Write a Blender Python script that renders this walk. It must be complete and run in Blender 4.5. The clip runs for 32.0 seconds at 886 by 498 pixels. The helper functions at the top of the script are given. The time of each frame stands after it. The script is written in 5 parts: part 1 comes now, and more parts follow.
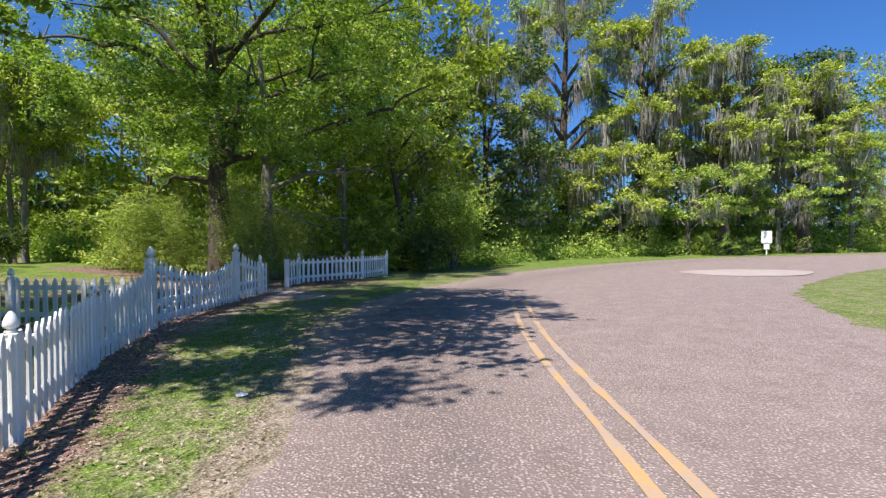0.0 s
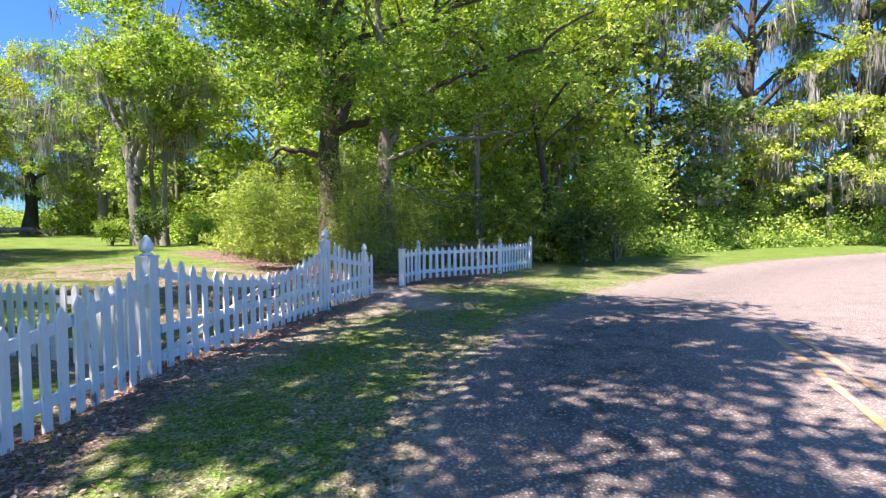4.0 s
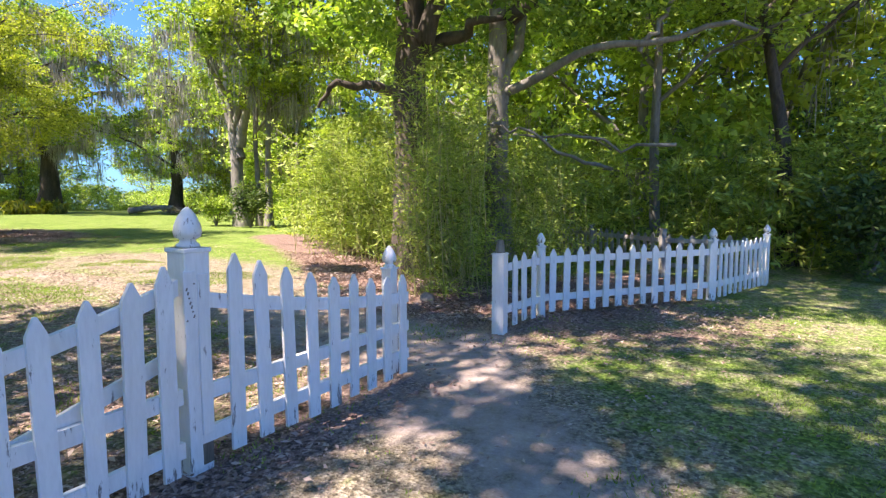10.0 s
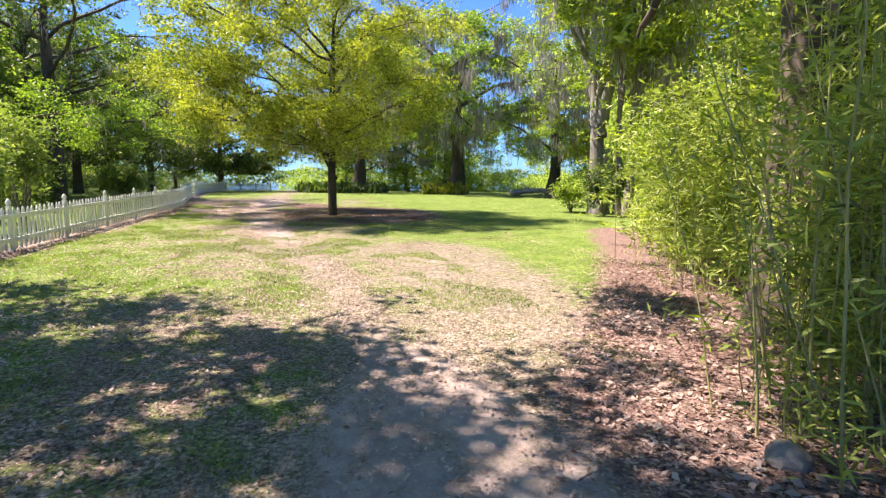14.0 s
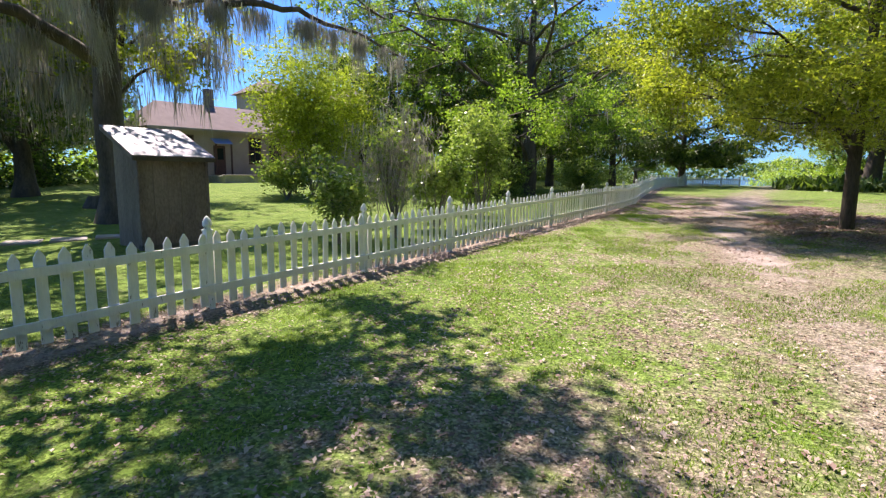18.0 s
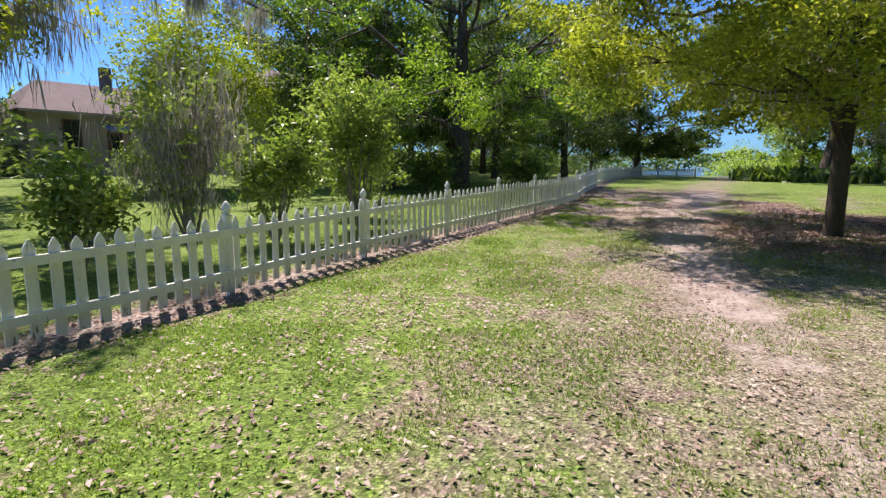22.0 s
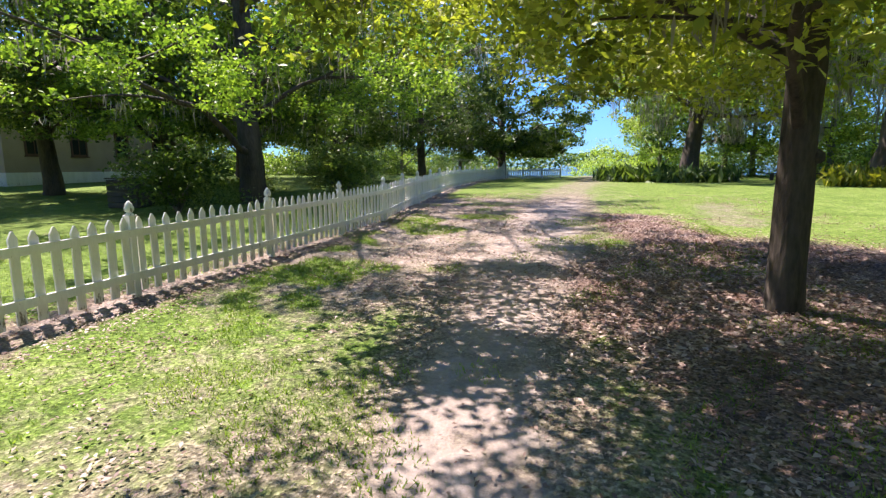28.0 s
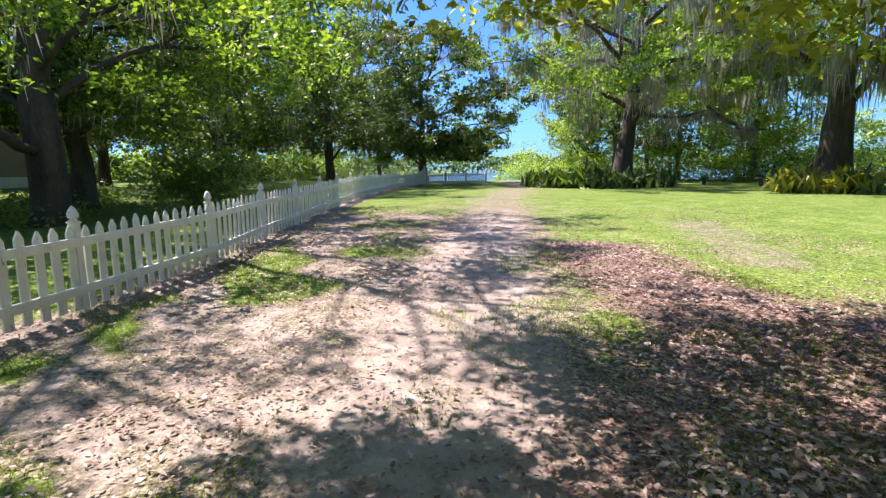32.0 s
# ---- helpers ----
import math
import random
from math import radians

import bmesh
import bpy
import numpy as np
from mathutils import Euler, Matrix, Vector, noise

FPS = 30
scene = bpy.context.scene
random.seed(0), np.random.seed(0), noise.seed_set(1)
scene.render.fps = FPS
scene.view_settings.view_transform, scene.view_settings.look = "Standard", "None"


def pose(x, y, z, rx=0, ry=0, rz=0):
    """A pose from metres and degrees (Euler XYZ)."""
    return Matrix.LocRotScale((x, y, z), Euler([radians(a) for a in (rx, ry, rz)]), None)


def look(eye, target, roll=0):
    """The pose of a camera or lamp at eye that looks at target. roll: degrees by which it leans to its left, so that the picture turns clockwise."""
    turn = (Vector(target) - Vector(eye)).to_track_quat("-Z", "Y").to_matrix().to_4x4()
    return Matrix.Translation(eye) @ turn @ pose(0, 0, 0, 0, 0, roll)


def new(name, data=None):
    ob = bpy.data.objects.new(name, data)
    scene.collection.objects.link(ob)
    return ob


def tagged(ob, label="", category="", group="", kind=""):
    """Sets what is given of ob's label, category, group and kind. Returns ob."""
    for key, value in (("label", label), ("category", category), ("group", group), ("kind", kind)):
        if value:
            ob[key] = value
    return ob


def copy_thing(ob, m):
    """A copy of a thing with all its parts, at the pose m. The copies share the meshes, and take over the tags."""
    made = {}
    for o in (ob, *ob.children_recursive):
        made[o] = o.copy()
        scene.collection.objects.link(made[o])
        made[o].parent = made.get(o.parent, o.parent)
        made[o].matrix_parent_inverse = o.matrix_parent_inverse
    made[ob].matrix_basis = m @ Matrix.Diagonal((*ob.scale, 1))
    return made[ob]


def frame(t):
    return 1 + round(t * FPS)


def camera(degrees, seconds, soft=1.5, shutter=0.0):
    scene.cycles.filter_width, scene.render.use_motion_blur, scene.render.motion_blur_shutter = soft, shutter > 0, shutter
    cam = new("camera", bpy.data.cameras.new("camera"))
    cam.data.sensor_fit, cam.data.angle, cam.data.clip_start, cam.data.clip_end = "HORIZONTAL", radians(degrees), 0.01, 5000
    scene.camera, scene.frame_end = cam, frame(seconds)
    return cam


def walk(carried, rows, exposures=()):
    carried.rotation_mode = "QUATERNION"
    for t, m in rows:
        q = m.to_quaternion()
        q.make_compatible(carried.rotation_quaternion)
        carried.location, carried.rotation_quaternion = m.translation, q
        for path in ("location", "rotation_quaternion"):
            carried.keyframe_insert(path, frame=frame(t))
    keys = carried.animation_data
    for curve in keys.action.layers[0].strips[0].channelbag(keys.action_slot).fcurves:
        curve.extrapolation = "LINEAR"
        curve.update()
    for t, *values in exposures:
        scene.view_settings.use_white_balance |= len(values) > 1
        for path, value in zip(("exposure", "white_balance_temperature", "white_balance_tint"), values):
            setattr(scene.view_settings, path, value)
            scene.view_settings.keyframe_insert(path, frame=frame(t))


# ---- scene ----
cam = camera(80.3, 32.0, soft=1.35)
METRES, EYE, TILT, LEAN, TURN = 36.9, 1.55, 0.0, 0.0, 0.0
ROWS = [
    (0.0, 0.0, 0.0, 0.0, -0.01, -1.21, 0.36),
    (0.5, -0.0021, 0.016, -0.0005, 4.61, -1.65, 0.37),
    (1.0, -0.0046, 0.0325, -0.0005, 8.04, -1.99, 0.32),
    (1.5, -0.0062, 0.0482, -0.0004, 9.6, -2.2, 0.35),
    (2.0, -0.0076, 0.066, -0.0007, 12.21, -2.61, 0.34),
    (2.5, -0.0105, 0.0808, -0.0004, 12.87, -2.97, 0.33),
    (4.5, -0.0266, 0.1435, 0.0002, 16.6, -2.88, 0.35),
    (5.0, -0.03, 0.1598, 0.0005, 19.98, -2.95, 0.36),
    (5.5, -0.034, 0.1741, 0.0003, 21.51, -3.06, 0.31),
    (6.0, -0.0368, 0.1902, 0.0001, 22.48, -3.17, 0.35),
    (6.5, -0.0398, 0.2047, -0.0004, 22.96, -3.32, 0.31),
    (7.0, -0.0428, 0.2209, -0.001, 23.1, -3.44, 0.36),
    (7.5, -0.0464, 0.2358, -0.0009, 23.99, -3.81, 0.34),
    (8.0, -0.051, 0.2498, -0.0008, 25.33, -4.16, 0.34),
    (8.5, -0.0547, 0.264, -0.001, 29.25, -4.33, 0.33),
    (9.0, -0.06, 0.2781, -0.0016, 29.81, -4.81, 0.27),
    (9.5, -0.0644, 0.2938, -0.002, 30.4, -4.88, 0.29),
    (10.0, -0.0697, 0.3096, -0.0023, 30.64, -5.09, 0.24),
    (10.5, -0.0735, 0.3245, -0.0027, 31.05, -5.31, 0.33),
    (11.0, -0.0789, 0.3412, -0.0025, 31.77, -6.1, 0.36),
    (11.5, -0.0838, 0.3547, -0.0024, 32.54, -6.75, 0.34),
    (12.0, -0.0908, 0.3711, -0.0017, 36.5, -7.08, 0.18),
    (12.5, -0.0983, 0.3824, 0.0001, 41.07, -7.21, 0.1),
    (13.0, -0.107, 0.3962, 0.0006, 52.21, -6.96, -0.11),
    (13.5, -0.1164, 0.4049, 0.0009, 59.22, -7.0, -0.33),
    (14.0, -0.1264, 0.4127, 0.0007, 71.82, -7.01, -0.35),
    (14.5, -0.1373, 0.4162, 0.0008, 86.73, -7.15, -0.59),
    (15.0, -0.1499, 0.4187, 0.0007, 97.13, -7.4, -0.67),
    (15.5, -0.1643, 0.4188, 0.001, 102.38, -7.54, -0.69),
    (17.5, -0.2198, 0.4047, 0.0027, 116.85, -7.94, -0.61),
    (18.0, -0.2362, 0.4037, 0.0027, 118.8, -8.12, -0.6),
    (18.5, -0.25, 0.4037, 0.0026, 118.93, -8.41, -0.57),
    (19.0, -0.2666, 0.4043, 0.0025, 119.21, -8.46, -0.5),
    (19.5, -0.2803, 0.4033, 0.0028, 118.82, -8.66, -0.5),
    (20.0, -0.2954, 0.403, 0.0034, 119.83, -8.67, -0.47),
    (20.5, -0.3094, 0.4011, 0.0028, 121.48, -8.94, -0.52),
    (21.0, -0.3255, 0.4016, 0.0024, 123.01, -9.16, -0.41),
    (21.5, -0.3423, 0.4024, 0.0023, 122.03, -9.2, -0.39),
    (22.0, -0.3585, 0.4041, 0.0027, 114.95, -9.02, -0.45),
    (22.5, -0.3753, 0.4053, 0.003, 110.22, -8.9, -0.46),
    (23.0, -0.3913, 0.405, 0.0034, 107.16, -8.88, -0.52),
    (23.5, -0.4074, 0.4065, 0.0039, 107.22, -8.92, -0.47),
    (24.0, -0.4236, 0.4067, 0.0044, 106.25, -9.01, -0.51),
    (24.5, -0.4389, 0.41, 0.0049, 106.02, -8.88, -0.38),
    (25.0, -0.4558, 0.4125, 0.0046, 104.15, -8.82, -0.49),
    (25.5, -0.4722, 0.4147, 0.0043, 102.53, -8.82, -0.5),
    (27.5, -0.5339, 0.4168, 0.0044, 102.22, -8.83, 0.3),
    (28.0, -0.552, 0.4175, 0.0048, 102.5, -8.84, 0.36),
    (28.5, -0.5672, 0.4166, 0.0052, 102.56, -9.01, 0.36),
    (29.0, -0.5851, 0.416, 0.0054, 102.73, -8.98, 0.44),
    (29.5, -0.5997, 0.4145, 0.0056, 102.91, -8.96, 0.37),
    (30.0, -0.6166, 0.4138, 0.0061, 103.03, -8.86, 0.35),
    (30.5, -0.6326, 0.4125, 0.006, 103.15, -8.8, 0.35),
    (31.0, -0.6506, 0.4126, 0.006, 101.75, -8.72, 0.4),
    (31.5, -0.6666, 0.412, 0.0065, 97.81, -8.63, 0.4),
    (32.0, -0.6831, 0.4116, 0.0064, 94.35, -8.52, 0.46),
]
walk(cam, [(t, pose(0, 0, EYE, TILT, LEAN, TURN) @ pose(METRES * x, METRES * y, METRES * z, 90 + pitch, roll, yaw)) for t, x, y, z, yaw, pitch, roll in ROWS],
     [(0.0, 0.62, 6700, 16), (2.5, 1.0, 6700, 17), (5.0, 1.65, 6900, 23), (7.0, 1.68, 7050, 24), (11.0, 1.72, 7250, 26), (12.5, 1.68, 7350, 27), (14.5, 1.45, 7200, 26), (18.0, 1.18, 6850, 24), (20.5, 1.0, 6750, 24), (23.0, 0.78, 6700, 24), (25.0, 0.86, 6700, 24), (28.0, 1.33, 6700, 24), (30.0, 1.42, 6700, 24), (32.0, 1.36, 6700, 24)])

# ---- world, sun, exposure ----
SUN_FROM = Vector((-0.42, -0.62, 1.25)).normalized()
world = bpy.data.worlds.new("world")
scene.world = world
world.use_nodes = True
wt = world.node_tree
sky = wt.nodes.new("ShaderNodeTexSky")
sky.sky_type, sky.sun_disc = "NISHITA", False
sky.sun_elevation = math.asin(SUN_FROM.z)
sky.sun_rotation = math.atan2(SUN_FROM.x, SUN_FROM.y)
sky.air_density, sky.dust_density, sky.ozone_density = 1.0, 0.6, 2.2
bg = wt.nodes["Background"]
bg.inputs[1].default_value = 0.063
tint = wt.nodes.new("ShaderNodeMix")
tint.data_type, tint.blend_type = "RGBA", "MULTIPLY"
tint.inputs[0].default_value, tint.inputs[7].default_value = 1.0, (0.42, 0.92, 1.58, 1)
wt.links.new(sky.outputs[0], tint.inputs[6])
wt.links.new(tint.outputs[2], bg.inputs[0])
sun = new("sun", bpy.data.lights.new("sun", "SUN"))
sun.data.energy, sun.data.angle, sun.data.color = 5.0, radians(0.55), (1.0, 0.95, 0.86)
sun.matrix_world = look(SUN_FROM * 60, (0, 0, 0))


# ---- materials ----
def nodes_of(name):
    m = bpy.data.materials.new(name)
    m.use_nodes = True
    t = m.node_tree
    return m, t, t.nodes["Principled BSDF"]


def noise_node(t, scale, detail=4.0, rough=0.6, coord=None, kind="Object"):
    if coord is None:
        coord = t.nodes.new("ShaderNodeTexCoord").outputs[kind]
    n = t.nodes.new("ShaderNodeTexNoise")
    n.inputs["Scale"].default_value, n.inputs["Detail"].default_value, n.inputs["Roughness"].default_value = scale, detail, rough
    t.links.new(coord, n.inputs["Vector"])
    return n.outputs["Fac"]


def ramp(t, fac, stops):
    r = t.nodes.new("ShaderNodeValToRGB")
    while len(r.color_ramp.elements) < len(stops):
        r.color_ramp.elements.new(0.5)
    for e, (p, c) in zip(r.color_ramp.elements, stops):
        e.position = p
        e.color = (*c, 1) if isinstance(c, tuple) else (c, c, c, 1)
    t.links.new(fac, r.inputs[0])
    return r.outputs[0]


def mix(t, fac, a, b, mode="MIX"):
    m = t.nodes.new("ShaderNodeMix")
    m.data_type, m.blend_type = "RGBA", mode
    for s, v in ((m.inputs[0], fac), (m.inputs[6], a), (m.inputs[7], b)):
        if isinstance(v, (int, float)):
            s.default_value = v
        elif isinstance(v, tuple):
            s.default_value = (*v, 1)
        else:
            t.links.new(v, s)
    return m.outputs[2]


def calc(t, op, a, b=0.0, clamp=False):
    m = t.nodes.new("ShaderNodeMath")
    m.operation, m.use_clamp = op, clamp
    for s, v in zip(m.inputs, (a, b)):
        if isinstance(v, (int, float)):
            s.default_value = v
        else:
            t.links.new(v, s)
    return m.outputs[0]


def bump(t, p, height, strength, dist):
    b = t.nodes.new("ShaderNodeBump")
    b.inputs["Strength"].default_value, b.inputs["Distance"].default_value = strength, dist
    t.links.new(height, b.inputs["Height"])
    t.links.new(b.outputs[0], p.inputs["Normal"])


def plain(name, dark, light, scale=3.0, fine=40.0, rough=0.7, relief=0.3, dist=0.01, metal=0.0, kind="Object", stretch=None):
    """Two-scale mottled surface between two colours."""
    m, t, p = nodes_of(name)
    coord = t.nodes.new("ShaderNodeTexCoord").outputs[kind]
    if stretch:
        mp = t.nodes.new("ShaderNodeMapping")
        mp.inputs["Scale"].default_value = stretch
        t.links.new(coord, mp.inputs[0])
        coord = mp.outputs[0]
    a = noise_node(t, scale, coord=coord)
    b = noise_node(t, fine, coord=coord)
    f = calc(t, "ADD", calc(t, "MULTIPLY", a, 0.6), calc(t, "MULTIPLY", b, 0.4))
    t.links.new(ramp(t, f, [(0.35, dark), (0.65, light)]), p.inputs["Base Color"])
    p.inputs["Roughness"].default_value, p.inputs["Metallic"].default_value = rough, metal
    bump(t, p, f, relief, dist)
    return m


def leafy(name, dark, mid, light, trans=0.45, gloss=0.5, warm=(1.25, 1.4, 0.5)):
    """Leaf blades: each leaf its own tone, clumps toned as if in sun and in shade, light passes through them."""
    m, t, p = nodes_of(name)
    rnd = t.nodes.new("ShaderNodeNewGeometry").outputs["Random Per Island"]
    # clump-sized noise: sunlit and shaded clumps put into the colour
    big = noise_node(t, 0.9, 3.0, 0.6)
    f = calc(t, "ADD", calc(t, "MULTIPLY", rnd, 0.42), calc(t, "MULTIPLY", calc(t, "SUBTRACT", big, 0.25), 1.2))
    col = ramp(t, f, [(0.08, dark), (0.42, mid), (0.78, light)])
    t.links.new(col, p.inputs["Base Color"])
    p.inputs["Roughness"].default_value = gloss
    p.inputs["Specular IOR Level"].default_value = 0.4
    tr = t.nodes.new("ShaderNodeBsdfTranslucent")
    t.links.new(mix(t, 1.0, col, warm, "MULTIPLY"), tr.inputs[0])
    ms = t.nodes.new("ShaderNodeMixShader")
    ms.inputs[0].default_value = trans
    t.links.new(p.outputs[0], ms.inputs[1])
    t.links.new(tr.outputs[0], ms.inputs[2])
    t.links.new(ms.outputs[0], t.nodes["Material Output"].inputs[0])
    return m


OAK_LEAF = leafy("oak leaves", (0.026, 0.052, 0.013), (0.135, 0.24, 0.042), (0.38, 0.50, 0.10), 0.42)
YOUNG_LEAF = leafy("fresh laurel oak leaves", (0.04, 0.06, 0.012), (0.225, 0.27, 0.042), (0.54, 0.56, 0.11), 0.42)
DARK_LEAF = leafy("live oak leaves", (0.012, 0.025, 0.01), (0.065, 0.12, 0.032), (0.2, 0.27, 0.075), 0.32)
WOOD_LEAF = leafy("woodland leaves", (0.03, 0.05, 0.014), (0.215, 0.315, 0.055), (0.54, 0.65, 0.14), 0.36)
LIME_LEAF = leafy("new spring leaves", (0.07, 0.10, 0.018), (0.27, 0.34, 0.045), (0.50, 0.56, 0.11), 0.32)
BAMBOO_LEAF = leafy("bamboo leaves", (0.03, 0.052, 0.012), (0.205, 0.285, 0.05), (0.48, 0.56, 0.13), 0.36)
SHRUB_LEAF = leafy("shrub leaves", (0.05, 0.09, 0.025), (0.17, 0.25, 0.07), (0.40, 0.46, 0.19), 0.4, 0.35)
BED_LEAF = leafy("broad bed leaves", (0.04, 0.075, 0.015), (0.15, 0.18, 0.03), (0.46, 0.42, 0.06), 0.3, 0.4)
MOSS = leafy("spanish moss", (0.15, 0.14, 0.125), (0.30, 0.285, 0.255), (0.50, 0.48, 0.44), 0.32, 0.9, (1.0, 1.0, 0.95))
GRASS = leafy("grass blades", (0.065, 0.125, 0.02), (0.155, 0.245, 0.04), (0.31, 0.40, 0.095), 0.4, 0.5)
LITTER = leafy("fallen leaves", (0.085, 0.047, 0.036), (0.235, 0.15, 0.12), (0.55, 0.44, 0.375), 0.1, 0.6, (1.2, 0.9, 0.7))
BARK = plain("oak bark", (0.03, 0.023, 0.017), (0.125, 0.10, 0.078), 3.0, 26.0, 0.9, 0.9, 0.03, stretch=(1, 1, 0.25))
GREY_BARK = plain("grey bark", (0.10, 0.09, 0.075), (0.28, 0.26, 0.23), 2.0, 22.0, 0.9, 0.8, 0.02, stretch=(1, 1, 0.25))
PALE_BARK = plain("pale grey bark", (0.10, 0.09, 0.078), (0.33, 0.31, 0.285), 1.6, 18.0, 0.9, 0.8, 0.02, stretch=(1, 1, 0.25))
CANE = plain("bamboo canes", (0.19, 0.20, 0.055), (0.44, 0.42, 0.17), 1.5, 20.0, 0.55, 0.2, 0.003)
SHED_WOOD = plain("dark unpainted shed boards", (0.065, 0.046, 0.037), (0.27, 0.205, 0.17), 1.1, 30.0, 0.9, 0.5, 0.004, stretch=(1, 1, 0.4))
SHED_SIDE = plain("greyed side boards", (0.085, 0.066, 0.054), (0.26, 0.215, 0.185), 1.4, 34.0, 0.9, 0.5, 0.004, stretch=(1, 1, 0.3))
BARE_WOOD = plain("weathered bare wood", (0.10, 0.08, 0.06), (0.27, 0.23, 0.19), 4.0, 60.0, 0.85, 0.5, 0.004, stretch=(1, 1, 0.12))
GREY_FENCE = plain("grey weathered fence boards", (0.20, 0.19, 0.17), (0.40, 0.38, 0.35), 3.0, 50.0, 0.85, 0.4, 0.003, stretch=(1, 1, 0.15))
YELLOW, t, p = nodes_of("worn yellow road paint")
wear = calc(t, "ADD", calc(t, "MULTIPLY", noise_node(t, 34.0, 5.0, 0.7), 0.55), calc(t, "MULTIPLY", noise_node(t, 2.2), 0.45))
t.links.new(ramp(t, wear, [(0.45, (0.36, 0.285, 0.25)), (0.53, (0.44, 0.30, 0.16)), (0.64, (0.54, 0.31, 0.09))]), p.inputs["Base Color"])
p.inputs["Roughness"].default_value = 0.85
SIDING = plain("taupe painted siding", (0.31, 0.255, 0.22), (0.39, 0.33, 0.29), 1.0, 18.0, 0.75, 0.1, 0.003)
TRIM_RED = plain("dark red window trim", (0.06, 0.03, 0.025), (0.11, 0.05, 0.04), 3.0, 30.0, 0.6, 0.1, 0.002)
SHINGLE = plain("brown shingles", (0.10, 0.07, 0.068), (0.165, 0.122, 0.118), 1.5, 30.0, 0.9, 0.5, 0.01)
CHIMNEY = plain("sooty grey brick", (0.10, 0.085, 0.08), (0.22, 0.19, 0.18), 3.0, 30.0, 0.9, 0.4, 0.006)
TIN = plain("grey tin roofing", (0.07, 0.068, 0.08), (0.29, 0.28, 0.31), 2.2, 25.0, 0.5, 0.2, 0.003, 0.3)
STONE = plain("pale stone blocks", (0.30, 0.28, 0.24), (0.46, 0.43, 0.38), 2.0, 25.0, 0.9, 0.5, 0.01)
SIGN_WHITE = plain("white sign sheet", (0.68, 0.70, 0.72), (0.78, 0.79, 0.80), 2.0, 30.0, 0.5, 0.05, 0.001)
BLUE_AWNING = plain("blue canvas awning", (0.16, 0.22, 0.34), (0.24, 0.32, 0.46), 2.0, 40.0, 0.8, 0.2, 0.002)
DARK_WOOD = plain("dark bench wood", (0.05, 0.04, 0.035), (0.13, 0.11, 0.09), 2.0, 40.0, 0.85, 0.4, 0.004)
CONCRETE = plain("pale concrete patch", (0.31, 0.265, 0.24), (0.42, 0.37, 0.34), 1.2, 30.0, 0.9, 0.3, 0.004)

# white paint with hairline grain, chips and grey weather stains
PAINT, t, p = nodes_of("old white paint")
pc = t.nodes.new("ShaderNodeTexCoord").outputs["Object"]
mp = t.nodes.new("ShaderNodeMapping")
mp.inputs["Scale"].default_value = (1, 1, 0.2)
t.links.new(pc, mp.inputs[0])
oi = t.nodes.new("ShaderNodeObjectInfo").outputs["Random"]
off = t.nodes.new("ShaderNodeVectorMath")
t.links.new(mp.outputs[0], off.inputs[0])
cmb = t.nodes.new("ShaderNodeCombineXYZ")
t.links.new(calc(t, "MULTIPLY", oi, 37.0), cmb.inputs[0])
t.links.new(cmb.outputs[0], off.inputs[1])
grain, blot, chip = noise_node(t, 60.0, coord=off.outputs[0]), noise_node(t, 5.0, coord=off.outputs[0]), noise_node(t, 24.0, 6.0, 0.7, coord=off.outputs[0])
white = ramp(t, calc(t, "ADD", calc(t, "MULTIPLY", grain, 0.4), calc(t, "MULTIPLY", blot, 0.6)), [(0.3, (0.68, 0.68, 0.66)), (0.6, (0.86, 0.86, 0.85))])
white = mix(t, calc(t, "MULTIPLY", oi, 0.18), white, (0.62, 0.61, 0.56))
sep = t.nodes.new("ShaderNodeSeparateXYZ")
t.links.new(pc, sep.inputs[0])
worn = calc(t, "ADD", chip, ramp(t, sep.outputs[2], [(0.0, 0.09), (0.22, 0.0)]))
t.links.new(mix(t, ramp(t, worn, [(0.635, 0.0), (0.68, 0.9)]), white, (0.17, 0.14, 0.115)), p.inputs["Base Color"])
p.inputs["Roughness"].default_value = 0.5
bump(t, p, calc(t, "ADD", grain, calc(t, "MULTIPLY", chip, 0.5)), 0.35, 0.003)

GLASS, _, gp = nodes_of("window glass")
gp.inputs["Base Color"].default_value = (0.02, 0.025, 0.03, 1)
gp.inputs["Roughness"].default_value = 0.06

WATER, wtree, wp = nodes_of("lake water")
wp.inputs["Base Color"].default_value = (0.05, 0.09, 0.12, 1)
wp.inputs["Roughness"].default_value = 0.16
bump(wtree, wp, noise_node(wtree, 1.5, 3.0), 0.35, 0.05)

# ground: grass, bare sandy dirt and leaf litter by three surface maps
GROUND, t, p = nodes_of("lawn and dirt")
n1, n2, n3, n4 = noise_node(t, 0.5), noise_node(t, 3.5, 6.0, 0.7), noise_node(t, 38.0, 5.0, 0.75), noise_node(t, 9.0, 5.0, 0.7)


def amap(name, lo, hi, breakup=0.5):
    """A surface map with a ragged, patchy edge."""
    a = t.nodes.new("ShaderNodeAttribute")
    a.attribute_name = name
    rag = calc(t, "ADD", calc(t, "ADD", calc(t, "MULTIPLY", n2, 0.5), calc(t, "MULTIPLY", n4, 0.25)), calc(t, "MULTIPLY", n5, 0.25))
    e = calc(t, "ADD", a.outputs["Fac"], calc(t, "MULTIPLY", calc(t, "SUBTRACT", rag, 0.5), breakup * 4.2))
    return ramp(t, e, [(lo, 0.0), (hi, 1.0)])


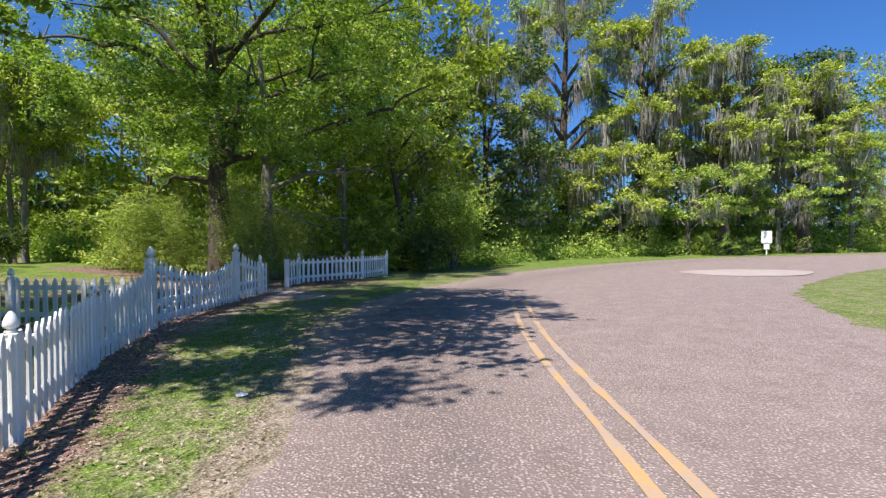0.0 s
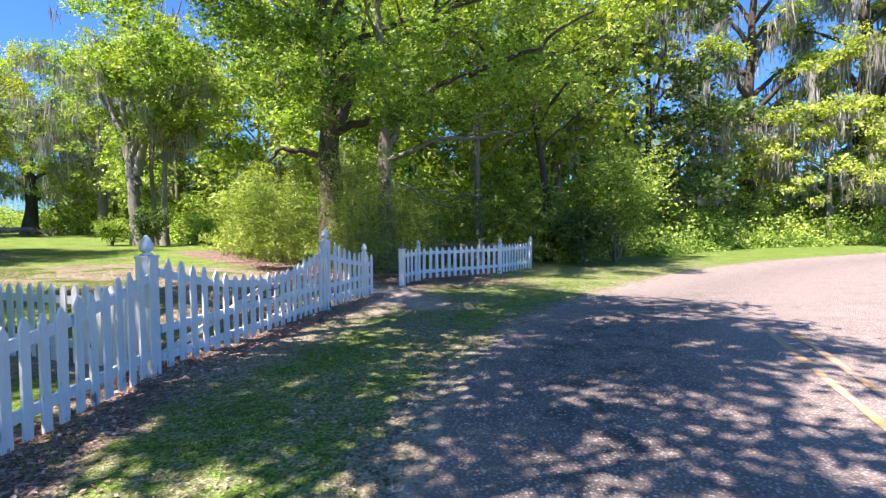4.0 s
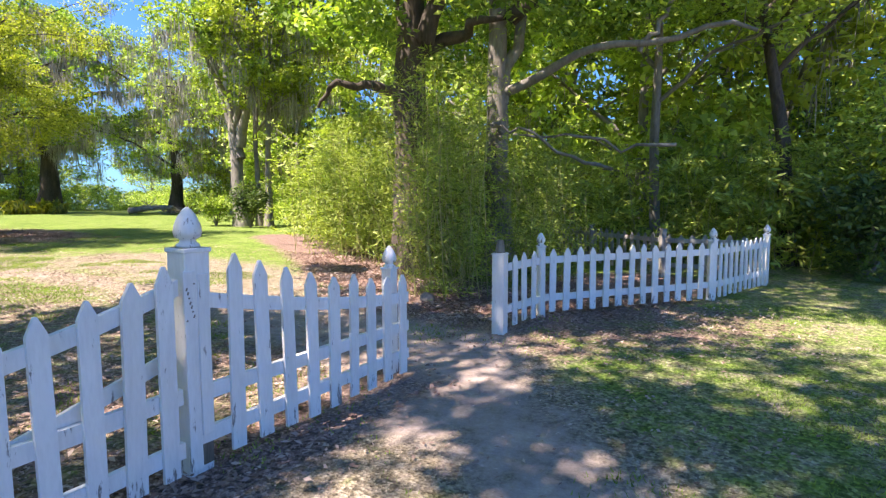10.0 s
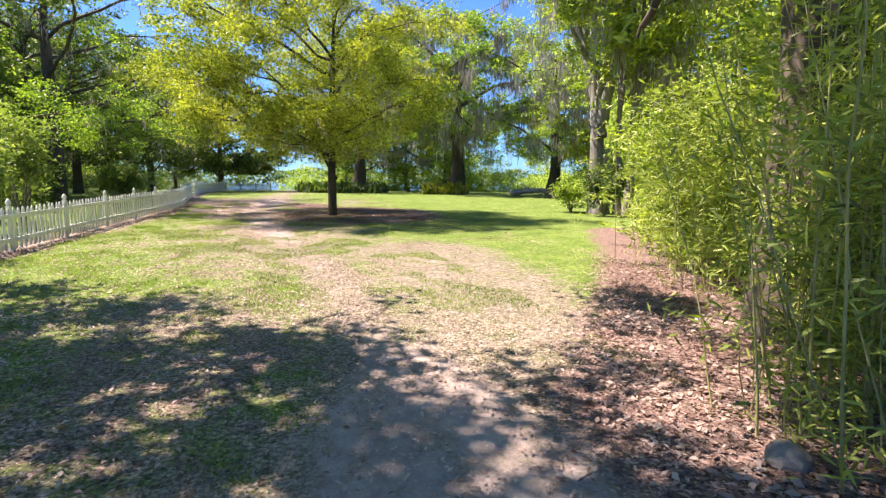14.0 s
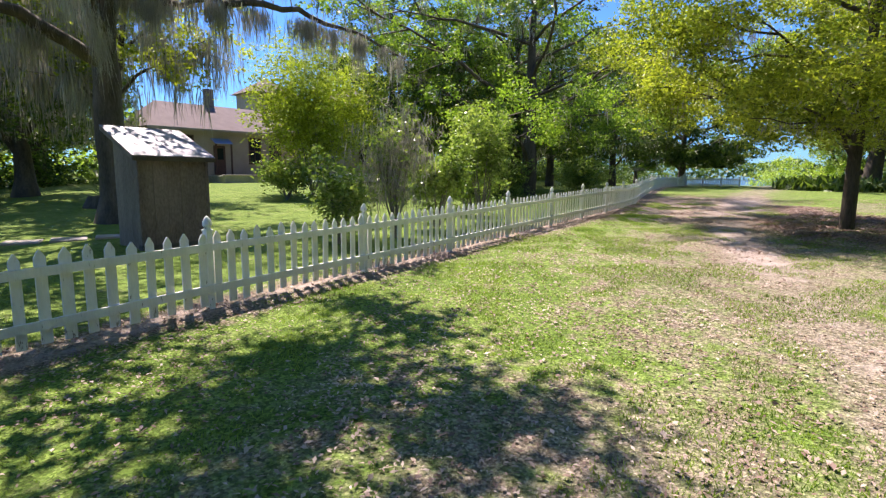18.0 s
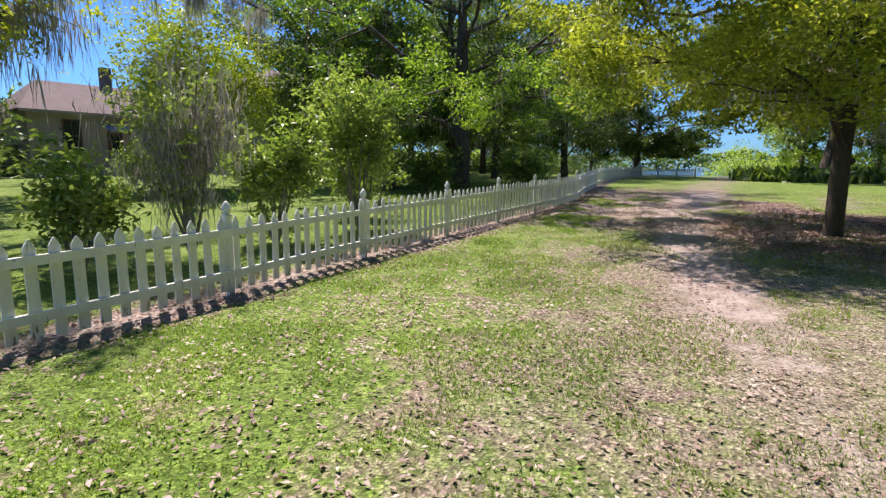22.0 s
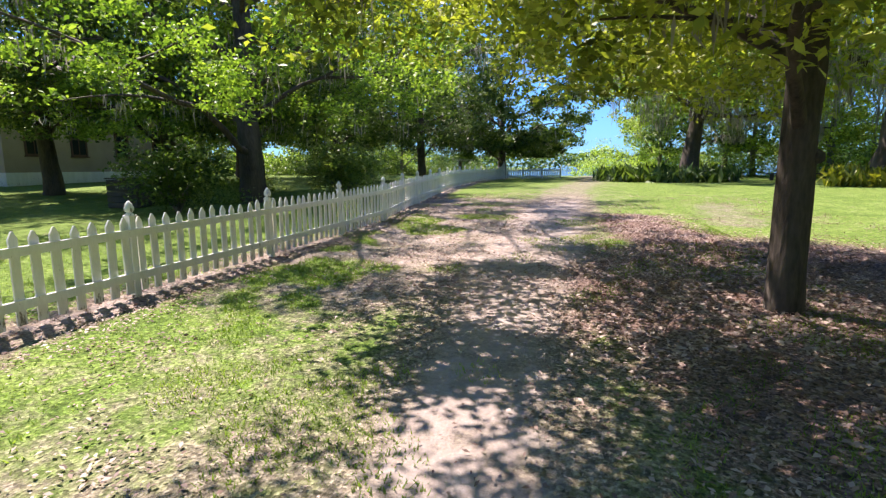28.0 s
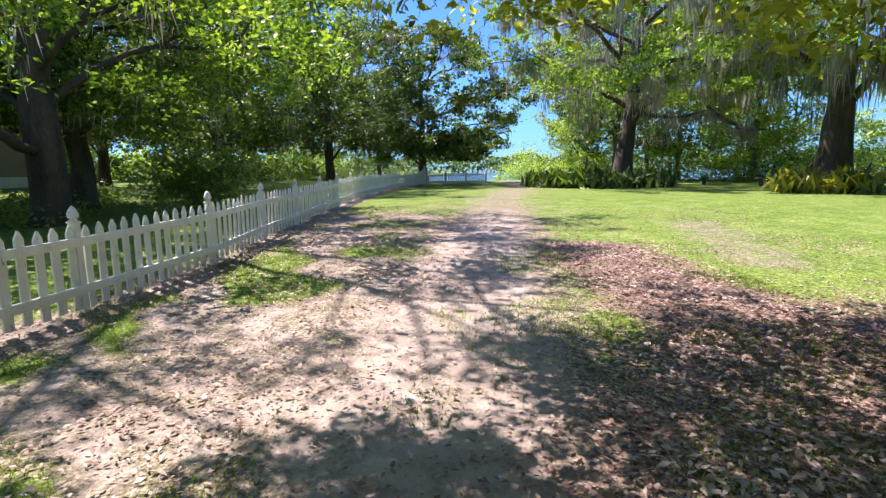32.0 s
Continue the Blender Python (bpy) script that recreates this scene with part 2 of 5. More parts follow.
n5 = noise_node(t, 1.3, 4.0)
cells = t.nodes.new("ShaderNodeTexVoronoi")
cells.inputs["Scale"].default_value = 42.0
t.links.new(t.nodes.new("ShaderNodeTexCoord").outputs["Object"], cells.inputs["Vector"])
bits = ramp(t, cells.outputs["Color"], [(0.15, 0.5), (0.5, 0.95), (0.85, 1.5)])
green = ramp(t, calc(t, "ADD", calc(t, "ADD", calc(t, "MULTIPLY", n5, 0.25), calc(t, "MULTIPLY", n4, 0.35)), calc(t, "MULTIPLY", n3, 0.4)), [(0.36, (0.048, 0.092, 0.016)), (0.5, (0.14, 0.215, 0.04)), (0.64, (0.275, 0.345, 0.09))])
thatch = ramp(t, calc(t, "ADD", calc(t, "MULTIPLY", n3, 0.7), calc(t, "MULTIPLY", n4, 0.3)), [(0.36, (0.10, 0.083, 0.052)), (0.5, (0.24, 0.205, 0.145)), (0.64, (0.42, 0.375, 0.29))])
dry = ramp(t, n3, [(0.36, (0.085, 0.052, 0.042)), (0.5, (0.23, 0.15, 0.125)), (0.66, (0.43, 0.325, 0.28))])
sandc = ramp(t, calc(t, "ADD", calc(t, "MULTIPLY", n2, 0.65), calc(t, "MULTIPLY", n3, 0.35)), [(0.3, (0.215, 0.17, 0.142)), (0.52, (0.365, 0.302, 0.268)), (0.72, (0.53, 0.455, 0.41))])
col = mix(t, amap("dirt", 0.2, 0.55), green, thatch)
col = mix(t, amap("litter", 0.28, 0.7), col, dry)
col = mix(t, 1.0, col, bits, "MULTIPLY")
sandy = amap("dirt", 0.62, 0.92, 0.35)
col = mix(t, calc(t, "MULTIPLY", sandy, calc(t, "SUBTRACT", 1.0, calc(t, "MULTIPLY", amap("litter", 0.45, 0.8), 0.8))), col, sandc)
t.links.new(col, p.inputs["Base Color"])
p.inputs["Roughness"].default_value = 0.95
p.inputs["Specular IOR Level"].default_value = 0.15
bump(t, p, calc(t, "ADD", calc(t, "ADD", calc(t, "MULTIPLY", n3, 0.6), calc(t, "MULTIPLY", cells.outputs["Distance"], calc(t, "SUBTRACT", 0.9, calc(t, "MULTIPLY", sandy, 0.85)))), calc(t, "MULTIPLY", n4, 0.8)), 0.8, 0.025)

# road: pinkish chip seal with dark seams of bare tar
ROAD, t, p = nodes_of("pinkish chip seal")
vo = t.nodes.new("ShaderNodeTexVoronoi")
vo.inputs["Scale"].default_value = 38.0
t.links.new(t.nodes.new("ShaderNodeTexCoord").outputs["Object"], vo.inputs["Vector"])
n1, n2, n3 = noise_node(t, 0.35), noise_node(t, 2.2, 6.0, 0.7), noise_node(t, 90.0, 3.0)
chips = ramp(t, vo.outputs["Color"], [(0.2, (0.28, 0.205, 0.18)), (0.55, (0.48, 0.375, 0.335)), (0.9, (0.70, 0.59, 0.545))])
gap = ramp(t, vo.outputs["Distance"], [(0.25, 1.0), (0.55, 0.0)])
surf = mix(t, calc(t, "MULTIPLY", gap, 0.85), (0.10, 0.085, 0.08), chips)
at = t.nodes.new("ShaderNodeAttribute")
at.attribute_name = "tar"
tar = calc(t, "MULTIPLY", at.outputs["Fac"], ramp(t, n2, [(0.35, 0.0), (0.6, 1.0)]))
speck = ramp(t, vo.outputs["Color"], [(0.62, 1.0), (0.72, 0.25)])
surf = mix(t, calc(t, "MULTIPLY", calc(t, "MULTIPLY", tar, 0.72), speck), surf, (0.055, 0.052, 0.054))
surf = mix(t, calc(t, "MULTIPLY", calc(t, "SUBTRACT", 1.0, tar, True), 0.35), surf, ramp(t, n2, [(0.3, (0.33, 0.25, 0.225)), (0.7, (0.58, 0.475, 0.435))]))
t.links.new(surf, p.inputs["Base Color"])
p.inputs["Roughness"].default_value = 0.9
bump(t, p, calc(t, "ADD", gap, n3), 0.8, 0.012)


# ---- geometry helpers ----
def sheet(verts, faces):
    """A mesh from arrays of vertices and of faces that all have the same number of corners."""
    verts, faces = np.asarray(verts, dtype=np.float32), np.asarray(faces, dtype=np.int32)
    me = bpy.data.meshes.new("mesh")
    k = faces.shape[1]
    me.vertices.add(len(verts))
    me.vertices.foreach_set("co", verts.ravel())
    me.loops.add(faces.size)
    me.loops.foreach_set("vertex_index", faces.ravel())
    me.polygons.add(len(faces))
    me.polygons.foreach_set("loop_start", np.arange(0, faces.size, k, dtype=np.int32))
    me.update(calc_edges=True)
    return me


def put(name, me, material, parent=None, label="", m=None, smooth=False):
    """Links a mesh as one object under a thing or a part."""
    if material and not me.materials:
        me.materials.append(material)
    if smooth:
        me.polygons.foreach_set("use_smooth", np.ones(len(me.polygons), dtype=bool))
    ob = new(name, me)
    if parent:
        ob.parent = parent
    if m is not None:
        ob.matrix_basis = m
    if label:
        ob["label"] = label
    return ob


def part(name, bm, material, parent, label="", m=None):
    me = bpy.data.meshes.new(name)
    bm.to_mesh(me)
    bm.free()
    return put(name, me, material, parent, label, m)


def thing(name, label, category, m=None, group="", kind=""):
    ob = new(name)
    if m is not None:
        ob.matrix_basis = m
    return tagged(ob, label, category, group, kind)


def box(bm, x0, x1, y0, y1, z0, z1, bevel=0.0):
    r = bmesh.ops.create_cube(bm, size=1.0, matrix=Matrix.Translation(((x0 + x1) / 2, (y0 + y1) / 2, (z0 + z1) / 2)) @ Matrix.Diagonal((x1 - x0, y1 - y0, z1 - z0, 1)))
    if bevel:
        es = list({e for v in r["verts"] for e in v.link_edges})
        bmesh.ops.bevel(bm, geom=es, offset=bevel, segments=1, affect="EDGES")
    return bm


def boxed(*a):
    return box(bmesh.new(), *a)


def lathe(bm, profile, seg=10, z0=0.0):
    rings = [[bm.verts.new((r * math.cos(2 * math.pi * i / seg), r * math.sin(2 * math.pi * i / seg), z + z0)) for i in range(seg)] for r, z in profile]
    for a, b in zip(rings, rings[1:]):
        for i in range(seg):
            bm.faces.new((a[i], a[(i + 1) % seg], b[(i + 1) % seg], b[i]))
    bm.faces.new(rings[-1])
    bm.faces.new(rings[0][::-1])
    return bm


def smoothstep(a, b, x):
    u = np.clip((x - a) / (b - a), 0, 1)
    return u * u * (3 - 2 * u)


def ground_z(x, y):
    """Height of the ground: level by the road, a slow rise along the fence, down to the lake."""
    x, y = np.asarray(x, dtype=float), np.asarray(y, dtype=float)
    z = 0.019 * np.clip(-x - 9, 0, 36)
    z = z + 0.35 * smoothstep(2, -14, y) * smoothstep(-12, -26, x)
    z = z - 1.0 * smoothstep(-80, -120, x)
    return z + 0.02 * np.sin(x * 0.7 + 1) * np.sin(y * 0.6) * smoothstep(3, 0, x)


def gz(x, y):
    return float(ground_z(x, y))


def near_line(x, y, pts):
    """Distance of points to a polyline in the plan."""
    best = np.full(np.shape(x), 1e9)
    for (ax, ay), (bx, by) in zip(pts, pts[1:]):
        dx, dy = bx - ax, by - ay
        u = np.clip(((x - ax) * dx + (y - ay) * dy) / (dx * dx + dy * dy), 0, 1)
        best = np.minimum(best, np.hypot(x - ax - u * dx, y - ay - u * dy))
    return best


def spline(pts, n):
    """Smooth line through plan points."""
    pts = np.asarray(pts, dtype=float)
    ext = np.vstack([2 * pts[0] - pts[1], pts, 2 * pts[-1] - pts[-2]])
    out = []
    for i in range(len(pts) - 1):
        a, b, c, d = ext[i:i + 4]
        for u in np.linspace(0, 1, n, endpoint=False):
            out.append(0.5 * (2 * b + (c - a) * u + (2 * a - 5 * b + 4 * c - d) * u * u + (3 * b - a - 3 * c + d) * u ** 3))
    out.append(pts[-1])
    return np.array(out)


# ---- ground, road, lake ----
TRACK = [(-3.4, 14.0), (-5.2, 15.8), (-8.5, 16.3), (-13, 16.2), (-18, 15.6), (-23, 14.9), (-32, 15.0), (-45, 15.8), (-60, 17.5), (-95, 19)]
FENCE_FRONT = [(-1.6, -0.4), (-3.0, 3.6), (-5.0, 9.0), (-5.14, 13.1), (-5.08, 14.8)]
FENCE_LONG = [(-5.0, 9.05), (-7.7, 9.35), (-12.6, 9.75), (-20.1, 10.4), (-25.2, 10.85), (-32.5, 11.3), (-45.0, 10.3), (-55.0, 9.75), (-61.3, 9.85), (-66.5, 10.6)]
ROAD_LEFT = spline([(-1.0, -30), (-1.0, -20), (-1.0, -12), (-1.05, -6), (-1.1, -1), (-1.25, 4), (-1.85, 8.8), (-1.6, 12.5), (-0.1, 16.7), (1.8, 20.5), (4.6, 24.6), (10, 30.3), (19, 37), (34, 43), (60, 48)], 12)
ROAD_RIGHT = spline([(5.6, -30), (5.6, -20), (5.6, -12), (5.6, -6), (5.6, -1), (6.0, 4), (7.0, 8.3), (8.2, 11.6), (9.8, 14.5), (12.5, 17.5), (16, 20.8), (20.6, 24.4), (28, 29), (40, 34), (64, 40)], 12)


def patches(x, y):
    """Irregular patches on the lawn, 0 to 1."""
    p = np.sin(x * 1.1 + 1.7 * np.sin(y * 0.8)) * np.sin(y * 1.4 + 1.3 * np.sin(x * 0.7)) + 0.7 * np.sin(x * 3.1 + 2 * np.sin(y * 2.3)) * np.sin(y * 3.7 + 1.1 * np.sin(x * 2.9))
    return np.clip(0.5 + 0.4 * p, 0, 1)


def dirt_map(X, Y):
    """How bare the ground is, 0 to 1."""
    dirt = 0.12 + 0.2 * smoothstep(-5.4, -4.4, X) * smoothstep(30, 24, Y)
    track = near_line(X, Y, TRACK)
    wide = 0.5 + 1.5 * smoothstep(-10, -5, X) * smoothstep(-3.8, -5.4, X) + 0.7 * smoothstep(-24, -29, X)
    worn = 0.95 - 0.45 * smoothstep(-36, -44, X) - 0.3 * smoothstep(-8, -11, X) * smoothstep(-20, -17, X)
    dirt = np.maximum(dirt, worn * smoothstep(wide + 0.7, wide * 0.3, track))
    dirt = np.maximum(dirt, (0.28 + 0.2 * smoothstep(-12, -17, X) * smoothstep(-26, -22, X)) * smoothstep(4.4, 1.0, track) * smoothstep(-4.6, -6.5, X))
    dirt = np.maximum(dirt, 0.8 * smoothstep(0.55, 0.2, near_line(X, Y, FENCE_LONG)))
    dirt = np.maximum(dirt, 0.5 * smoothstep(0.7, 0.3, near_line(X, Y, FENCE_FRONT)))
    dirt = np.maximum(dirt, 0.55 * smoothstep(1.9, 0.8, near_line(X, Y, [(-6.4, 10.8), (-6.7, 14.5)])))
    dirt = np.maximum(dirt, 0.5 * smoothstep(2.0, 0.7, near_line(X, Y, [(-7.4, 13.2), (-10.0, 14.6), (-11.5, 14.4)])))
    dirt = np.maximum(dirt, 0.62 * smoothstep(0.95, 0.35, near_line(X, Y, [(-4.7, 8.5), (-4.6, 12.5), (-4.3, 15.0)])))
    dirt = np.maximum(dirt, 0.5 * smoothstep(1.0, 0.3, near_line(X, Y, [(-3.4, 13.0), (-2.2, 10.5)])))
    dirt = np.maximum(dirt, 0.75 * smoothstep(0.8, 0.1, near_line(X, Y, [tuple(q) for q in ROAD_LEFT])))
    dirt = np.maximum(dirt, 0.6 * smoothstep(2.6, 0.6, near_line(X, Y, [(-8, 17.3), (-12, 18.2), (-16, 18.4)])))
    dirt = np.maximum(dirt, 0.78 * smoothstep(3.3, 1.0, near_line(X, Y, [(-27, 13.0), (-38, 12.8)])) * (1 - 0.85 * smoothstep(0.52, 0.3, patches(X, Y))))
    dirt = np.maximum(dirt, 0.32 * smoothstep(2.6, 0.8, near_line(X, Y, [(-7.0, 14.2), (-9.5, 13.6), (-11.5, 13.4)])))
    dirt = np.maximum(dirt, 0.42 * smoothstep(1.3, 0.2, near_line(X, Y, [(-33.0, 19.3), (-37.5, 20.0)])))
    return dirt


def litter_map(X, Y):
    """How thick the fallen leaves lie, 0 to 1."""
    lit = 1.0 * smoothstep(4.4, 2.0, np.hypot((X + 26.5) / 1.3, Y - 18.6))
    lit = np.maximum(lit, 0.7 * smoothstep(2.0, 0.7, near_line(X, Y, [(-22.8, 17.4), (-25.5, 17.2)])))
    lit = np.maximum(lit, 0.9 * smoothstep(1.5, 0.4, near_line(X, Y, [(-25, 17.6), (-29, 17.6), (-34, 17.0)])))
    lit = np.maximum(lit, 0.3 * smoothstep(2.3, 0.8, near_line(X, Y, [(-27, 14.0), (-32, 13.4), (-44, 13.4)])))
    lit = np.maximum(lit, 1.0 * smoothstep(2.0, 0.7, near_line(X, Y, [(-5.6, 18.0), (-7.4, 18.4), (-9.5, 20.2), (-13, 22.8), (-18, 25.8)])))
    lit = np.maximum(lit, 0.75 * smoothstep(0.75, 0.25, near_line(X, Y, FENCE_FRONT)))
    lit = np.maximum(lit, 0.5 * smoothstep(1.6, 0.6, near_line(X, Y, [(-6.3, 10.8), (-6.5, 14.3)])))
    lit = np.maximum(lit, 0.36 * smoothstep(1.9, 0.6, near_line(X, Y, [(-7.2, 13.4), (-10.5, 14.6)])))
    lit = np.maximum(lit, 0.42 * smoothstep(1.1, 0.3, near_line(X, Y, FENCE_LONG)))
    lit = np.maximum(lit, 0.55 * smoothstep(1.8, 0.5, near_line(X, Y, [(-4.6, 17.0), (-3.2, 18.4)])))
    lit = np.maximum(lit, 0.9 * smoothstep(1.8, 0.8, near_line(X, Y, [(-4.9, 18.6), (-4.2, 21.5)])))
    lit = np.maximum(lit, 0.26 * smoothstep(3.5, 1.5, near_line(X, Y, [(-10, 14.6), (-16, 13.6), (-19.5, 13.4)])))
    lit = np.maximum(lit, 0.12 * smoothstep(2.2, 0.6, near_line(X, Y, [(-7.2, 13.8), (-9.5, 13.4), (-11.0, 13.4)])))
    return lit


def ground_sheet():
    near_x = np.arange(-42, 12.01, 0.3)
    far_l = -42 - np.geomspace(0.5, 1500, 40)
    far_r = 12 + np.geomspace(0.5, 1500, 36)
    xs = np.concatenate([far_l[::-1], near_x, far_r])
    near_y = np.arange(-4, 34.01, 0.3)
    ys = np.concatenate([(-4 - np.geomspace(0.5, 1500, 36))[::-1], near_y, 34 + np.geomspace(0.5, 1500, 36)])
    X, Y = np.meshgrid(xs, ys)
    Z = ground_z(X, Y)
    nx, ny = len(xs), len(ys)
    idx = np.arange(nx * ny).reshape(ny, nx)
    faces = np.stack([idx[:-1, :-1], idx[:-1, 1:], idx[1:, 1:], idx[1:, :-1]], -1).reshape(-1, 4)
    me = sheet(np.stack([X, Y, Z], -1).reshape(-1, 3), faces)
    dirt, litter = dirt_map(X, Y), litter_map(X, Y)
    for name, v in (("dirt", dirt), ("litter", litter)):
        a = me.attributes.new(name, "FLOAT", "POINT")
        a.data.foreach_set("value", v.astype(np.float32).ravel())
    return tagged(put("ground", me, GROUND, smooth=True), "mown green lawn with bare sandy dirt and leaf litter", "ground", kind="structure")


ground_sheet()


def road_sheet():
    n, k = len(ROAD_LEFT), 24
    rng = np.random.default_rng(4)
    V, T = [], []
    for i in range(n):
        a = ROAD_LEFT[i] + rng.normal(0, 0.05, 2)
        b = ROAD_RIGHT[i] + rng.normal(0, 0.08, 2)
        for j in range(k + 1):
            u = j / k
            q = a + (b - a) * u
            V.append((q[0], q[1], gz(*q) + 0.008 + 0.03 * (1 - (2 * u - 1) ** 4)))
            T.append(min(1.0, 0.5 * math.exp(-((u - 0.16) / 0.08) ** 2) + 0.9 * math.exp(-((u - 0.1) / 0.14) ** 2) * math.exp(-((q[1] - 10.5) / 4.5) ** 2)))
    idx = np.arange(n * (k + 1)).reshape(n, k + 1)
    me = sheet(V, np.stack([idx[:-1, :-1], idx[:-1, 1:], idx[1:, 1:], idx[1:, :-1]], -1).reshape(-1, 4))
    a = me.attributes.new("tar", "FLOAT", "POINT")
    a.data.foreach_set("value", np.array(T, dtype=np.float32))
    road = tagged(put("road", me, ROAD, smooth=True), "pinkish chip-seal road with worn tarry edges", "road", kind="structure")
    line = spline([(1.15, -12), (1.18, -7), (1.2, -2), (1.22, 3), (1.28, 8), (1.65, 12.6)], 14)
    for off in (0.0, 0.3):
        W = []
        for q in line:
            z = gz(*q) + 0.044
            w = 0.046 + 0.008 * rng.standard_normal()
            W += [(q[0] + off - w, q[1], z), (q[0] + off + w, q[1], z)]
        id2 = np.arange(len(W)).reshape(-1, 2)
        put("yellow_line", sheet(W, np.stack([id2[:-1, 0], id2[:-1, 1], id2[1:, 1], id2[1:, 0]], -1)), YELLOW, road, "faded yellow centre line")
    q = [(12.6 + (2.7 + 0.3 * math.sin(3 * a)) * math.cos(a) + 0.5 * math.sin(a), 21.6 + 2.0 * math.sin(a)) for a in np.linspace(0, 2 * math.pi, 22, endpoint=False)]
    put("concrete_patch", sheet([(x, y, 0.05) for x, y in q], [tuple(range(22))]), CONCRETE, road, "pale repaired patch")


road_sheet()
wv = [(-1400, -900, -0.12), (-112, -900, -0.12), (-112, 900, -0.12), (-1400, 900, -0.12)]
tagged(put("lake", sheet(wv, [(0, 1, 2, 3)]), WATER), "calm blue lake behind the lawn", "lake", kind="structure")


# ---- fences ----
def picket_mesh(w, h, th=0.02):
    bm = bmesh.new()
    prof = [(-w / 2, 0), (w / 2, 0), (w / 2, h - 0.085), (w / 2 - 0.006, h - 0.07), (0.006, h - 0.002), (-0.006, h - 0.002), (-w / 2 + 0.006, h - 0.07), (-w / 2, h - 0.085)]
    a = [bm.verts.new((x, -th / 2, z)) for x, z in prof]
    b = [bm.verts.new((x, th / 2, z)) for x, z in prof]
    bm.faces.new(a)
    bm.faces.new(b[::-1])
    for i in range(len(prof)):
        j = (i + 1) % len(prof)
        bm.faces.new((a[j], a[i], b[i], b[j]))
    me = bpy.data.meshes.new("picket")
    bm.to_mesh(me)
    bm.free()
    return me


def post_mesh(w, h):
    bm = bmesh.new()
    box(bm, -w / 2, w / 2, -w / 2, w / 2, -0.05, h, 0.006)
    box(bm, -w / 2 - 0.008, w / 2 + 0.008, -w / 2 - 0.008, w / 2 + 0.008, h - 0.02, h, 0.004)
    me = bpy.data.meshes.new("post")
    bm.to_mesh(me)
    bm.free()
    return me


def finial_mesh(s=1.0, seg=12):
    bm = bmesh.new()
    lathe(bm, [(0.046 * s, 0.0), (0.046 * s, 0.012 * s), (0.034 * s, 0.022 * s), (0.03 * s, 0.032 * s), (0.05 * s, 0.042 * s), (0.056 * s, 0.062 * s), (0.052 * s, 0.09 * s), (0.038 * s, 0.125 * s), (0.02 * s, 0.152 * s), (0.006 * s, 0.166 * s)], seg)
    me = bpy.data.meshes.new("finial")
    bm.to_mesh(me)
    bm.free()
    return me


PICKETS = {k: [picket_mesh(0.09 + 0.004 * (i - 1), 1.0) for i in range(3)] for k in ("white", "grey")}
POSTS, FINIAL = {}, finial_mesh()
CAPS = {}
frng = random.Random(11)


def along(a, b, u):
    return Vector((a[0] + (b[0] - a[0]) * u, a[1] + (b[1] - a[1]) * u))


def fence_post(fence, x, y, h, turn, mat, finial=True, w=0.1, kind="white", size=1.0):
    key = (kind, w)
    if key not in POSTS:
        POSTS[key] = post_mesh(w, 1.0)
    m = Matrix.Translation(Vector((x, y, gz(x, y))) - fence.location) @ pose(0, 0, 0, frng.uniform(-1, 1), frng.uniform(-1, 1), turn) @ Matrix.Diagonal((1, 1, h, 1))
    p = put("post", POSTS[key], mat, fence, m=m)
    if finial:
        if kind not in CAPS:
            CAPS[kind] = FINIAL.copy() if CAPS else FINIAL
        put("finial", CAPS[kind], mat, p, m=Matrix.Translation((0, 0, 1.0)) @ Matrix.Diagonal((size, size, size / h, 1)), smooth=True)
    return p


def fence_span(fence, a, b, top, mat, kind="white", pitch=0.19, rails=(0.2, 0.68), low=0.05, side=1, rail_follow=None, skip=()):
    """Pickets and rails between two plan points; top(u) is the pickets' height along the span; side 1 puts the pickets on the right of a to b."""
    d = Vector((b[0] - a[0], b[1] - a[1]))
    n = max(2, round(d.length / pitch))
    yaw = math.degrees(math.atan2(d.y, d.x))
    out = Vector((d.y, -d.x)).normalized() * 0.035 * side
    for r in rails:
        za, zb = gz(*a) + r, gz(*b) + r
        k = 1 if rail_follow is None else 8
        bm = bmesh.new()
        rows = []
        for i in range(k + 1):
            u = i / k
            q = along(a, b, u)
            z = za + (zb - za) * u + (rail_follow(u) if rail_follow and r == rails[-1] else 0)
            nrm = out.normalized() * 0.018
            rows.append([bm.verts.new((q.x + s * nrm.x - fence.location.x, q.y + s * nrm.y - fence.location.y, z + zz - fence.location.z)) for s, zz in ((-1, 0), (1, 0), (1, 0.085), (-1, 0.085))])
        for p, q in zip(rows, rows[1:]):
            for i in range(4):
                bm.faces.new((p[i], q[i], q[(i + 1) % 4], p[(i + 1) % 4]))
        bm.faces.new(rows[0][::-1])
        bm.faces.new(rows[-1])
        part("rail", bm, mat, fence)
    for i in range(n):
        if i in skip:
            continue
        u = (i + 0.5) / n
        q = along(a, b, u)
        z = gz(q.x, q.y) + low + frng.uniform(-0.012, 0.012)
        h = top(u) - low + frng.uniform(-0.012, 0.012)
        m = Matrix.Translation(Vector((q.x + out.x * 0.8, q.y + out.y * 0.8, z)) - fence.location) @ pose(0, 0, 0, frng.uniform(-0.6, 0.6), frng.uniform(-0.9, 0.9), yaw) @ Matrix.Diagonal((frng.uniform(0.95, 1.05), 1, h, 1))
        put("picket", PICKETS[kind][i % 3], mat, fence, m=m)


def fence_thing(label, x, y, name="picket_fence"):
    return thing(name, label, "fence", Matrix.Translation((x, y, gz(x, y))), group="picket fences")


def flat(h):
    return lambda u: h


